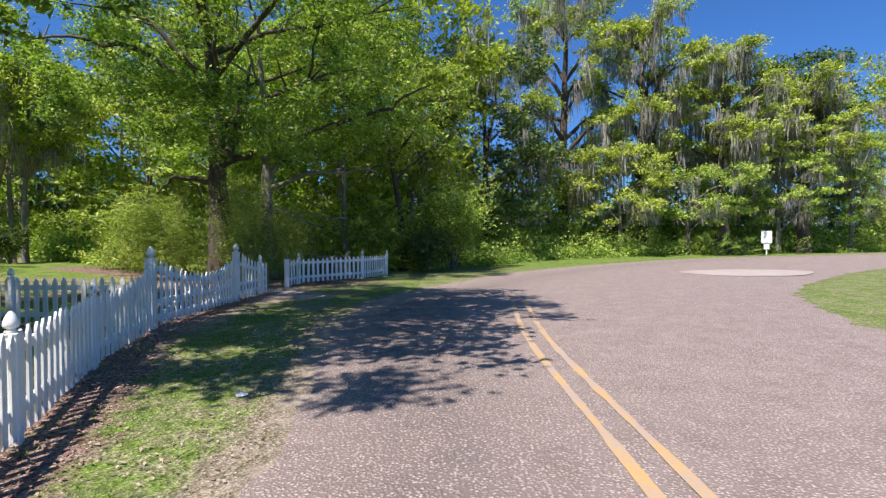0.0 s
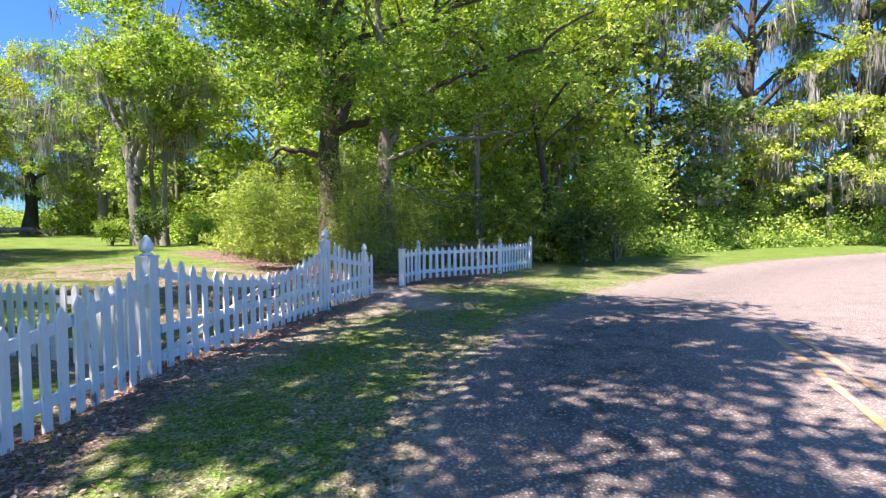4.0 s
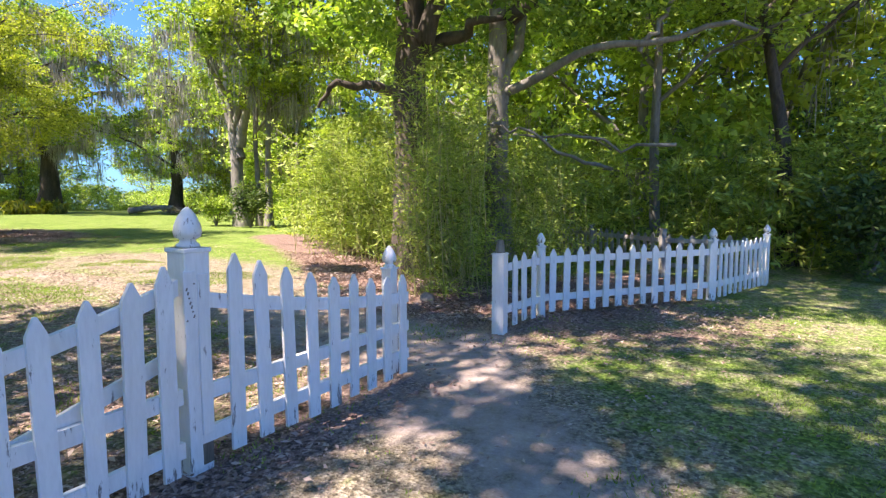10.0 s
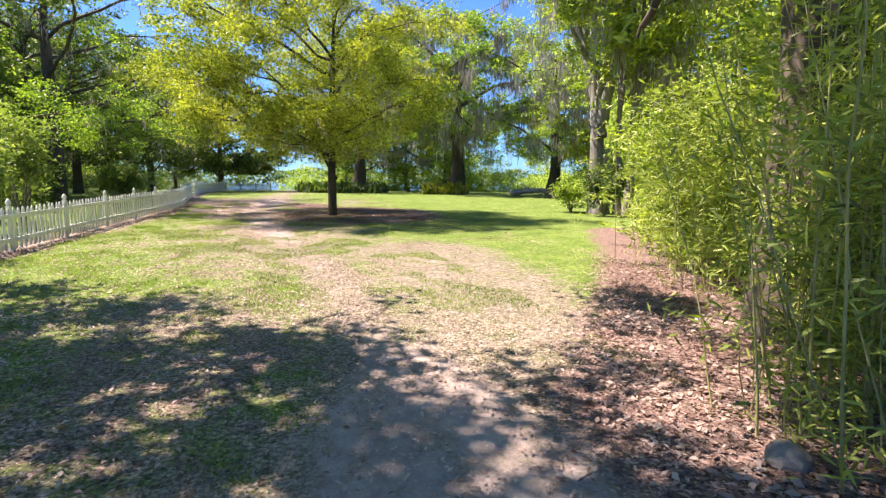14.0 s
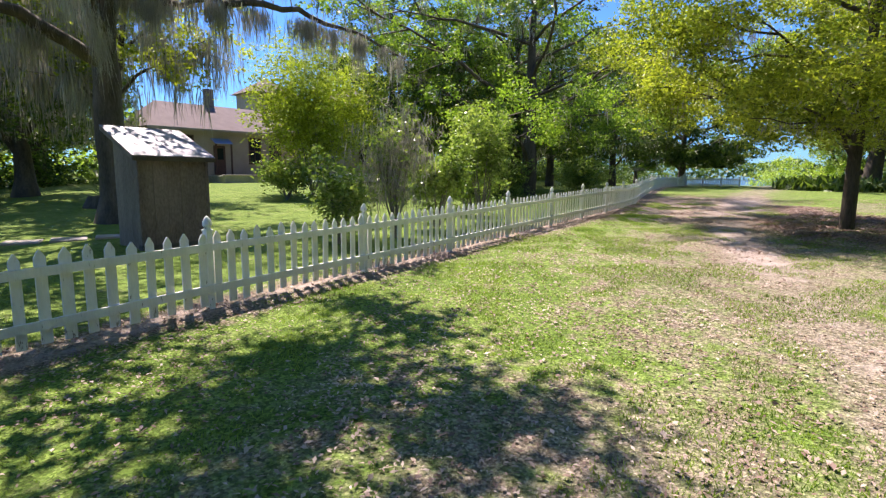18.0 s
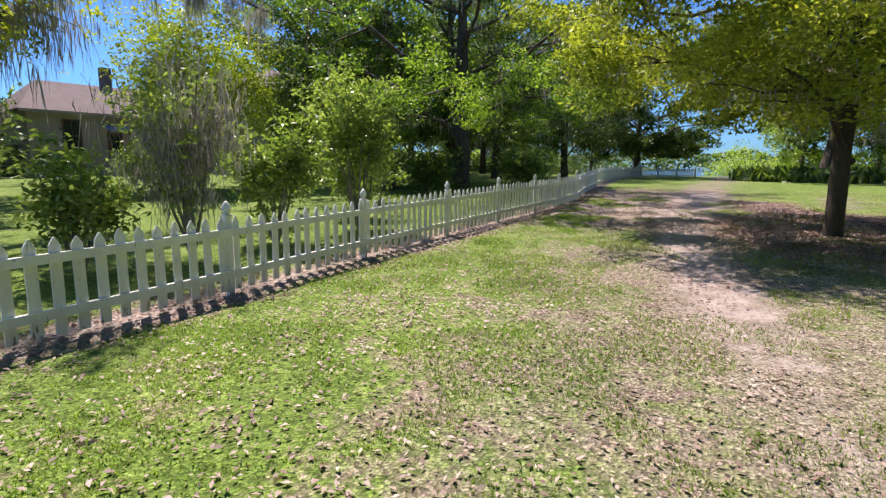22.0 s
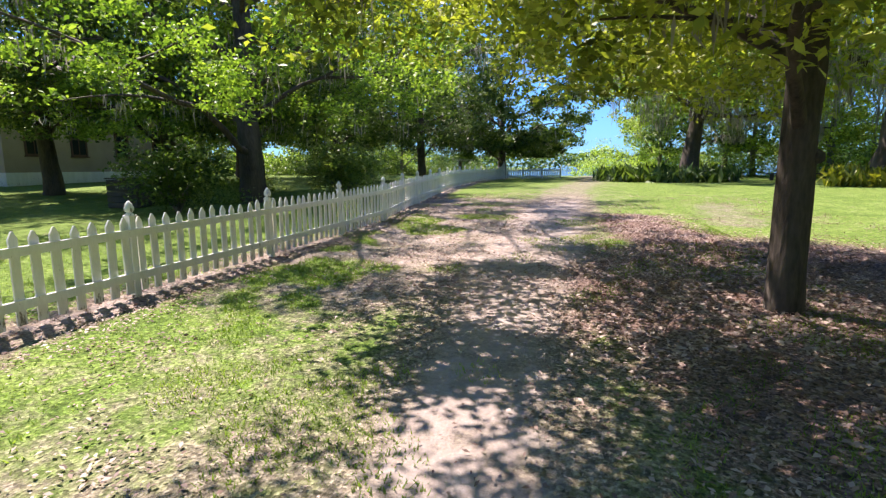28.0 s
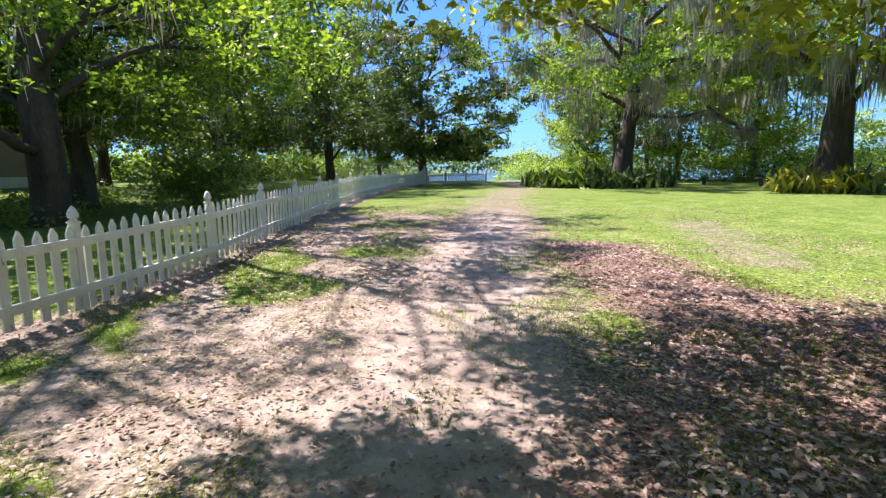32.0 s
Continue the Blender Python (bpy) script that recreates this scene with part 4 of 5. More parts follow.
# oaks in the yard
grow_tree("oak_tree", "dark-trunked shade oak standing in the yard behind the fence", -37.2, 4.7, 15, 10.0, 2.7, 0.42, 46000, 0.14, OAK_LEAF, BARK, 20, limbs=16, moss=160, moss_w=0.04, offset=(0.8, 0.4), clump=0.66, fill=2.1, low=1.5, flare=0.2, taper=1.3, limb_r=(0.2, 0.36))
for i, (x, y, h, s) in enumerate(((-40.9, -1.8, 14, 6.5), (-41.0, 2.6, 13, 6.5), (-38.2, -5.0, 13, 5.5), (-53.0, 1.0, 14, 8.0))):
    yard = grow_tree("oak_tree", "dark-trunked shade oak standing in the yard behind the fence", x, y, h, s, 2.7, 0.34, 34000, 0.22 if i == 3 else 0.18, OAK_LEAF if i == 0 else DARK_LEAF, BARK, 21 + i, limbs=13, moss=150, moss_w=0.04, clump=0.75, fill=3.8, low=1.6, flare=0.2, taper=1.3, limb_r=(0.2, 0.36), group="yard oaks")
for x, y, a in ((-61.5, 4.5, 70), (-66.0, -5.0, 160), (-57.5, -9.0, 250)):
    copy_thing(yard, pose(x, y, gz(x, y), 0, 0, a))
grow_tree("oak_tree", "oak with drooping boughs near the end of the fence", -70.5, 10.0, 13, 9.8, 2.4, 0.42, 34000, 0.33, DARK_LEAF, BARK, 31, limbs=12, moss=220, moss_len=1.0, low=1.8, limb_r=(0.2, 0.36))
# oaks across the lawn
grow_tree("live_oak", "old live oak with moss standing in a bed of broad leaves", -60.2, 24.1, 16, 9.5, 5.0, 0.62, 34000, 0.22, OAK_LEAF, BARK, 33, limbs=12, low=1.3, fill=3.0, limb_r=(0.22, 0.4), moss=560, moss_len=1.7, moss_w=0.06, lean=(0, 1.2), drape=260,
          extra=[((0.0, 0.4, 6.0), (1.5, 5.0, 7.2), 0.24, 0.9), ((0.0, 0.3, 4.6), (2.0, 4.4, 4.7), 0.2, -0.4), ((1.4, 4.9, 7.2), (2.0, 8.2, 6.6), 0.14, 0.3), ((2.0, 4.3, 4.7), (2.2, 7.6, 3.4), 0.14, -0.3)])
grow_tree("live_oak", "dark live oak with long moss at the lawn's edge", -53.4, 32.7, 17, 10.5, 5.6, 0.8, 36000, 0.24, OAK_LEAF, BARK, 34, limbs=14, low=1.1, limb_r=(0.25, 0.45), moss=760, moss_len=1.9, moss_w=0.08, fill=2.6)
grow_tree("live_oak", "spreading live oak with moss near the lawn's edge", -45.0, 38.5, 15, 8.0, 3.2, 0.55, 26000, 0.2, WOOD_LEAF, BARK, 35, limbs=11, low=1.4, limb_r=(0.22, 0.4), moss=360, moss_len=1.8, moss_w=0.06)
grow_tree("live_oak", "mossy grey oak behind the lawn", -38.0, 39.0, 16, 6.5, 4.5, 0.42, 20000, 0.2, WOOD_LEAF, GREY_BARK, 36, limbs=10, limb_r=(0.22, 0.4), moss=420, moss_len=2.0, moss_w=0.07)
# tall grey grove at the lawn's edge: forked stems with thin crowns
for i, (x, y, r, ex) in enumerate(((-25.0, 29.3, 0.4, [((0, 0, 3.4), (-2.6, -0.2, 12.5), 0.24, 0.0), ((0, 0, 4.0), (1.7, 0.4, 13.5), 0.26, 0.0), ((-0.9, 0, 6.2), (-4.6, 0.6, 11.2), 0.13, 0.3), ((0.8, 0.2, 8.0), (3.6, -0.4, 13.0), 0.13, 0.2), ((0, 0, 4.6), (-0.6, 0.3, 14.2), 0.2, 0.0)]),
                                   (-24.5, 29.9, 0.17, [((0, 0, 5), (-0.6, 0.5, 12.5), 0.1, 0.0)]), (-24.0, 30.1, 0.21, [((0, 0, 5), (2.4, 0.2, 11.5), 0.12, 0.3), ((0, 0, 6.5), (-1.2, 0.2, 12), 0.1, 0.0)]))):
    grow_tree("cypress_tree", "tall forked grey tree with bare stems at the lawn's edge" if i == 0 else "slim grey-trunked tree at the lawn's edge", x, y, 15, 3.6, 6.0, r, 9000, 0.2, LIME_LEAF if i else WOOD_LEAF, PALE_BARK, 40 + i, limbs=6, moss=70, lean=(-0.8 + 0.7 * i, 0), moss_len=1.5, moss_w=0.05, extra=ex, clump=0.6, fill=0.9, trunk_to=0.7, flare=0.35)

# woodland: a few kinds, copied along the edges
W = []
W.append(grow_tree("woodland_tree", "leafy woodland tree in fresh spring green", -14, 33, 15, 4.5, 1.5, 0.22, 15000, 0.28, WOOD_LEAF, GREY_BARK, 50, limbs=10, clump=0.95, fill=1.6, group="woodland edge", moss=20, moss_w=0.06, moss_len=1.4))
W.append(grow_tree("woodland_tree", "leafy woodland tree in fresh spring green", -20, 36, 18, 5.0, 2.5, 0.28, 15000, 0.28, LIME_LEAF, GREY_BARK, 51, limbs=10, clump=0.95, fill=1.6, group="woodland edge", moss=60, moss_w=0.07, moss_len=1.6))
W.append(grow_tree("woodland_tree", "leafy woodland tree in fresh spring green", -30, 38, 14, 4.8, 1.2, 0.2, 15000, 0.28, WOOD_LEAF, GREY_BARK, 52, limbs=10, clump=0.95, fill=1.6, group="woodland edge", moss=50, moss_w=0.06, moss_len=1.6))
W.append(grow_tree("woodland_tree", "dark woodland tree draped with moss", -34, 43, 17, 5.0, 2.0, 0.3, 15000, 0.28, DARK_LEAF, BARK, 53, limbs=10, clump=0.95, fill=1.6, group="woodland edge", moss=130, moss_len=1.8, moss_w=0.07))
wr = random.Random(5)
EDGE = [(-6, 31), (-2, 33), (-10, 36), (3, 38), (-25, 41), (-42, 44), (-50, 47), (-58, 60), (-92, 64), (-16, 40), (-4, 40), (36, 53), (29, 52), (48, 54), (24, 54), (60, 50),
        (-22, -26), (-30, -32), (-60, -26), (-68, -20), (-15, -22), (-78, -12), (-72, 41), (-74, 27), (-77, 33.5), (-70, 37), (-84, 42), (-95, 36), (-80, 25.5), (-89, 27), (-84, -4), (-92, 2), (-9, -14)]
for i, (x, y) in enumerate(EDGE):
    s = wr.uniform(0.85, 1.2)
    copy_thing(W[(3 if i % 2 else 0) if y < 0 else i % 4], Matrix.Translation((x, y, gz(x, y))) @ pose(0, 0, 0, 0, 0, wr.uniform(0, 360)) @ Matrix.Diagonal((s, s, s * wr.uniform(0.9, 1.1), 1)))
# the moss-curtained trees over the road's bend
for i, (x, y, h, sp) in enumerate(((10.5, 45.6, 23, 5.6), (17.5, 46, 21.5, 4.6), (24.5, 46, 18.5, 4.6), (33, 48, 16, 4.6))):
    grow_tree("cypress_tree", "tall tree with plates of lime-green leaves and long grey moss", x, y, h, sp, 5.0 if i == 0 else 7.5, 0.55, 26000, 0.24, LIME_LEAF, BARK, 60 + i, limbs=20, moss=300, moss_len=2.4, moss_w=0.1, clump=1.0, fill=0.8, squash=0.24, trunk_to=0.95)
for i, (x, y, h) in enumerate(((6.0, 44.5, 9.5), (14.5, 43, 9.5), (20.5, 44, 8.0), (30, 47, 11), (38, 49, 12))):
    grow_tree("woodland_tree", "spreading tree with layered lime-green leaves at the wood's edge", x, y, h, 4.6, 2.6, 0.22, 11000, 0.22, LIME_LEAF if i < 2 else WOOD_LEAF, GREY_BARK, 64 + i, limbs=9, moss=90, moss_len=1.5, moss_w=0.07, clump=0.8, fill=0.9, squash=0.3)


# ---- undergrowth, bamboo, shrubs ----
def thicket(name, label, line, depth, height, n, leaf, mat, seed, aspect=0.5, base=0.0):
    rng = np.random.default_rng(seed)
    pts = spline(line, 10)
    seg = rng.integers(0, len(pts) - 1, n)
    u = rng.uniform(0, 1, n)
    q = pts[seg] * (1 - u[:, None]) + pts[seg + 1] * u[:, None]
    d = pts[np.minimum(seg + 1, len(pts) - 1)] - pts[seg]
    nrm = np.stack([-d[:, 1], d[:, 0]], 1) / (np.linalg.norm(d, axis=1)[:, None] + 1e-9)
    w = rng.uniform(0, 1, n)
    q = q + nrm * (w * depth)[:, None]
    hmax = height * np.clip(0.25 + 0.75 * np.abs(np.sin(q[:, 0] * 0.55 + seed) * np.cos(q[:, 1] * 0.45)) + 0.3 * np.sin(q[:, 0] * 1.7 + q[:, 1] * 1.3), 0.12, 1.2) * (0.5 + 0.5 * w)
    z = ground_z(q[:, 0], q[:, 1]) + base + hmax * rng.uniform(0, 1, n) ** 0.8
    c = np.stack([q[:, 0], q[:, 1], z], 1)
    c = np.repeat(c[: n // 24], 24, axis=0) + rng.normal(0, 1, (n // 24 * 24, 3)) * np.array([0.42, 0.42, 0.24]) * (leaf / 0.27) ** 0.7
    c[:, 2] = np.maximum(c[:, 2], ground_z(c[:, 0], c[:, 1]) + 0.05)
    ob = put(name, sheet(*leaf_arrays(c, leaf, rng, 1.1, aspect + 0.15, small=True)), mat)
    return tagged(ob, label, "bushes", kind="stuff")


thicket("undergrowth", "dense green undergrowth at the wood's edge", [(-16, 27.5), (-24, 32), (-33, 37), (-45, 41), (-60, 46), (-80, 51)], -5, 4.2, 50000, 0.2, WOOD_LEAF, 1)
thicket("undergrowth", "dense green undergrowth at the wood's edge", [(60, 52), (34, 47), (20, 43), (9, 37), (3, 31), (-2.5, 26.5)][::-1], 6, 4.0, 56000, 0.18, WOOD_LEAF, 2)
thicket("undergrowth", "sunlit weeds at the road's far verge", [(2.5, 28.5), (8, 36), (18, 42.5)], 2, 1.3, 12000, 0.14, OAK_LEAF, 3)
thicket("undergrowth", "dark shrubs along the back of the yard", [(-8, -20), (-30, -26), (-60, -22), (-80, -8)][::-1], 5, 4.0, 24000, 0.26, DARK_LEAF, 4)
NORTH = [(62, 57), (34, 53), (18, 49), (4, 41), (-8, 36.5), (-20, 41), (-40, 47), (-68, 64), (-100, 80)]
thicket("woods_behind", "deep green woods behind the edge trees", NORTH, -6, 11, 40000, 0.48, WOOD_LEAF, 5, 0.6)
# second layer in darker leaves: the woods' inner shade put into the colour
thicket("woods_behind", "deep woods behind the edge trees, toned dark for their inner shade", [(x, y + 5) for x, y in NORTH], -7, 13, 40000, 0.6, DARK_LEAF, 9, 0.6)
thicket("woods_behind", "deep green woods behind the yard", [(0, -24), (-30, -36), (-62, -32), (-90, -18), (-110, -6)], 8, 9, 26000, 0.5, WOOD_LEAF, 6, 0.6)
thicket("undergrowth", "bright green bushes towards the lake", [(-66, 47), (-76, 38), (-90, 29), (-108, 23)][::-1], -7, 6, 30000, 0.24, WOOD_LEAF, 7)
thicket("undergrowth", "bright green bushes towards the lake", [(-72, -14), (-86, -7), (-99, -2), (-114, 2)], -5, 4.5, 22000, 0.24, DARK_LEAF, 8)
thicket("ground_cover", "pale leafy ground cover round the yard oaks", [(-35, 1.8), (-39, 0.2), (-44, -2.0)], -3.5, 0.7, 9000, 0.13, SHRUB_LEAF, 11)


def bamboo(x0, y0, x1, y1, wide, canes, seed, hmin, hmax, label, leaves=26, single=0, blade=0.21):
    """A stand of thin canes; the first ones are single parts, the rest one mass."""
    rng = np.random.default_rng(seed)
    root = thing("bamboo_clump", label, "bamboo", Matrix.Translation((x0, y0, gz(x0, y0))), "bamboo clumps")
    tubes, cs = [], []
    for i in range(canes):
        u = rng.uniform()
        q = np.array([x0 + (x1 - x0) * u, y0 + (y1 - y0) * u]) + rng.normal(0, wide, 2)
        h = rng.uniform(hmin, hmax)
        b = np.array([q[0] - x0, q[1] - y0, gz(*q) - gz(x0, y0) - 0.05])
        e = b + [rng.normal(0, 0.12) * h, rng.normal(0, 0.12) * h - 0.05 * h, h]
        p = bend(b, e, 0.0, 0.02, 7, rng)
        tube = tube_arrays(p, np.linspace(rng.uniform(0.005, 0.0115), 0.003, 7), 5)
        if i < single:
            put("cane", sheet(*tube), CANE, root, smooth=True)
        else:
            tubes.append(tube)
        f = rng.uniform(0.12, 1.05, leaves // 3)[:, None]
        cs.append(b * (1 - f) + e * f + rng.normal(0, 0.26, (leaves // 3, 3)))
    if tubes:
        put("cane_mass", sheet(*joined(tubes)), CANE, root, "thin yellow-green canes", smooth=True)["kind"] = "stuff"
    c = sprays(np.vstack(cs), 20 if blade < 0.2 else 14, 0.13, rng)
    put("foliage", sheet(*leaf_arrays(c, blade, rng, 0.9, 0.16 if blade < 0.2 else 0.25)), BAMBOO_LEAF, root, "narrow green bamboo leaves")["kind"] = "stuff"
    return root


bamboo(-6.4, 18.6, -8.0, 20.1, 0.27, 84, 1, 1.6, 4.1, "thin green bamboo growing beside the gate opening", 25, single=60, blade=0.13)
bamboo(-7.0, 18.15, -7.7, 18.9, 0.16, 7, 8, 0.9, 2.3, "thin young bamboo shoots in the leaf litter", 3, single=7, blade=0.1)
bamboo(-7.5, 20.4, -9.3, 21.9, 0.35, 80, 12, 1.8, 3.8, "tall bamboo in the shade round the oak", 20, single=12, blade=0.13)
bamboo(-10.2, 21.6, -13.0, 23.6, 0.7, 70, 2, 2.0, 4.0, "dense bamboo at the edge of the lawn", 45, single=20, blade=0.14)
bamboo(-13.0, 23.9, -16.2, 26.2, 0.7, 90, 3, 1.8, 3.8, "dense bamboo at the edge of the lawn")
bamboo(-6.2, 20.2, -7.4, 23.6, 0.5, 80, 4, 1.6, 3.2, "dark dense bamboo behind the fence", single=20, blade=0.13)
bamboo(-3.4, 24.9, -1.0, 26.5, 0.8, 90, 5, 1.5, 2.9, "dark dense bamboo behind the fence")
bamboo(-10.5, 25.5, -4.0, 28.0, 1.3, 110, 6, 1.8, 3.4, "dense bamboo under the trees")


def shrub(x, y, h, w, n, leaf, mat, seed, label, name="shrub", stems=6, moss=0, clear=0.1):
    rng = np.random.default_rng(seed)
    root = thing(name, label, "shrub", Matrix.Translation((x, y, gz(x, y))))
    tubes, cl = [], []
    for i in range(stems):
        a = i * 2.4 + rng.uniform(-0.5, 0.5)
        e = np.array([math.cos(a) * w * rng.uniform(0.3, 0.9), math.sin(a) * w * rng.uniform(0.3, 0.9), h * rng.uniform(0.55, 0.95)])
        p = bend((0, 0, -0.05), e, 0.2, 0.04, 7, rng)
        tubes.append(tube_arrays(p, np.linspace(0.03, 0.006, 7), 5))
        cl += [e, p[4], p[5], p[3] + rng.normal(0, 0.2, 3)]
    put("stem_mass", sheet(*joined(tubes)), GREY_BARK, root, "thin grey stems", smooth=True)["kind"] = "stuff"
    cl = np.array(cl)
    c = cl[rng.integers(0, len(cl), n // 4)] + rng.normal(0, 0.2, (n // 4, 3)) * w * 1.1
    c[:, 2] = np.maximum(c[:, 2], clear)
    put("foliage", sheet(*leaf_arrays(sprays(c, 4, leaf * 0.6, rng), leaf, rng, 1.15, 0.45)), mat, root)["kind"] = "stuff"
    if moss:
        put("moss", sheet(*moss_arrays(cl[rng.integers(0, len(cl), moss)] + rng.normal(0, 0.25, (moss, 3)), rng, 22, 0.6, 0.022, 0.16, 0.15)), MOSS, root, "hanging grey moss")["kind"] = "stuff"
    return root


for i, (x, y, h, w, mo, n) in enumerate(((-17.5, 7.5, 1.8, 0.7, 0, 3200), (-18.8, 8.1, 2.8, 0.8, 130, 1500), (-20.4, 8.3, 2.3, 0.9, 0, 5000), (-22.7, 8.5, 3.1, 0.85, 0, 6000), (-24.6, 7.2, 2.0, 0.8, 0, 4000))):
    shrub(x, y, h, w, n, 0.11, SHRUB_LEAF, 70 + i, "thin shrub draped with pale grey moss inside the fence" if mo else "leafy green shrub growing inside the picket fence", moss=mo, stems=8)
shrub(-29.6, -4.3, 7.6, 3.3, 30000, 0.16, LIME_LEAF, 80, "tall yellow-green shrub on the yard's lawn", stems=18)
shrub(-26.5, -3.0, 1.8, 1.2, 4500, 0.15, SHRUB_LEAF, 81, "low pale-leaved shrub on the yard's lawn", stems=7)
shrub(-39.5, 7.2, 1.6, 1.6, 7000, 0.14, SHRUB_LEAF, 82, "low dark shrub beside an oak behind the fence", stems=9)
shrub(-33.6, 4.6, 1.7, 1.5, 6000, 0.13, DARK_LEAF, 83, "dark green shrub under an oak behind the fence", stems=9)
for i, (x, y, r, n) in enumerate(((-60.0, 22.5, 4.5, 2600), (-49.5, 30.0, 1.8, 900))):
    rng = np.random.default_rng(90 + i)
    a, d = rng.uniform(0, 2 * np.pi, n), r * np.sqrt(rng.uniform(0, 1, n))
    base = np.stack([d * np.cos(a), d * np.sin(a), np.zeros(n)], 1)
    c = base + [0, 0, 0.36] + rng.normal(0, 1, (n, 3)) * [0.2, 0.2, 0.2] + np.stack([np.zeros(n), np.zeros(n), 0.16 * np.sin(base[:, 0] * 1.9) * np.sin(base[:, 1] * 2.3)], 1)
    bed = thing("leaf_bed", "bed of broad yellow-green leaves on the lawn" if i else "dark bed of broad leaves round the old oak", "plant bed", Matrix.Translation((x, y, gz(x, y))))
    put("foliage", sheet(*leaf_arrays(c, 0.9, rng, up=0.6, aspect=0.25, direction=(0, 0, 1), spread=5)), BED_LEAF if i else DARK_LEAF, bed)["kind"] = "stuff"


# ---- shed ----
def shed():
    s = thing("garden_shed", "small brown unpainted board shed with a slanting tin roof", "shed", pose(-15.54, 4.47, gz(-15.54, 4.47), 0, 0, -10))
    w, d, h0, h1 = 1.32, 1.12, 1.84, 2.3
    for k in range(5):
        x0 = -w / 2 + k * w / 5
        part("board", boxed(x0 + 0.002, x0 + w / 5 - 0.002, d / 2 - 0.02, d / 2 + 0.004 * (k % 2), 0, h0, 0.003), SHED_WOOD, s)
        part("board", boxed(x0 + 0.002, x0 + w / 5 - 0.002, -d / 2, -d / 2 + 0.02, 0, h1, 0.003), SHED_WOOD, s)
    for sx in (-1, 1):
        for k in range(6):
            y0 = -d / 2 + 0.022 + k * (d - 0.044) / 6
            part("board", boxed(sx * w / 2 - 0.012, sx * w / 2 + 0.012, y0 + 0.003, y0 + (d - 0.044) / 6 - 0.003, 0, h0 + (h1 - h0) * (1 - (k + 1) / 6), 0.003), SHED_SIDE, s, "greyed side board")
        part("corner_board", boxed(sx * w / 2 - 0.05, sx * w / 2 + 0.016, d / 2 + 0.006, d / 2 + 0.028, 0, h0, 0.004), SHED_WOOD, s)
    part("floor_beam", boxed(-w / 2 - 0.04, w / 2 + 0.04, d / 2 - 0.1, d / 2 + 0.05, -0.06, 0.08, 0.01), DARK_WOOD, s, "dark ground beam")
    n, ov = 4, 0.14
    slope = math.degrees(math.atan2(h1 - h0, d))
    for k in range(n):
        x0 = -w / 2 - ov + (w + 2 * ov) * k / n
        part("roof_sheet", boxed(x0 + 0.002, x0 + (w + 2 * ov) / n + 0.012, -d / 2 - 0.3, d / 2 + 0.22, 0.03 + 0.006 * (k % 2), 0.042 + 0.006 * (k % 2), 0.002), TIN, s, "worn grey tin sheet", m=pose(0, 0, (h0 + h1) / 2, -slope, 0, 0))
    part("fascia", boxed(-w / 2 - ov, w / 2 + ov, d / 2 + 0.21, d / 2 + 0.235, -0.06, 0.03, 0.004), DARK_WOOD, s, m=pose(0, 0, (h0 + h1) / 2, -slope, 0, 0))
    for sx in (-1, 1):
        part("fascia", boxed(sx * (w / 2 + ov) - 0.012, sx * (w / 2 + ov) + 0.012, -d / 2 - 0.28, d / 2 + 0.205, -0.05, 0.028, 0.004), SHED_SIDE, s, m=pose(0, 0, (h0 + h1) / 2, -slope, 0, 0))
    return s


shed()


# ---- house ----
def window_unit(h, x, z, half):
    w = new("window")
    w.parent = h
    w.location = (x, 0, z)
    for sx in (-0.52, 0.42):
        part("frame", boxed(sx, sx + 0.1, 0.0, 0.05, -half, half), TRIM_RED, w)
    for sz in (-half, -0.05, half - 0.1):
        part("frame", boxed(-0.42, 0.42, 0.0, 0.045, sz, sz + 0.1), TRIM_RED, w)
    part("muntin", boxed(-0.018, 0.018, 0.014, 0.035, -half + 0.1, half - 0.1), TRIM_RED, w)
    part("sill", boxed(-0.58, 0.58, 0.0, 0.1, -half - 0.06, -half - 0.002), TRIM_RED, w)
    part("pane", boxed(-0.42, 0.42, 0.004, 0.012, -half + 0.05, half - 0.05), GLASS, w)


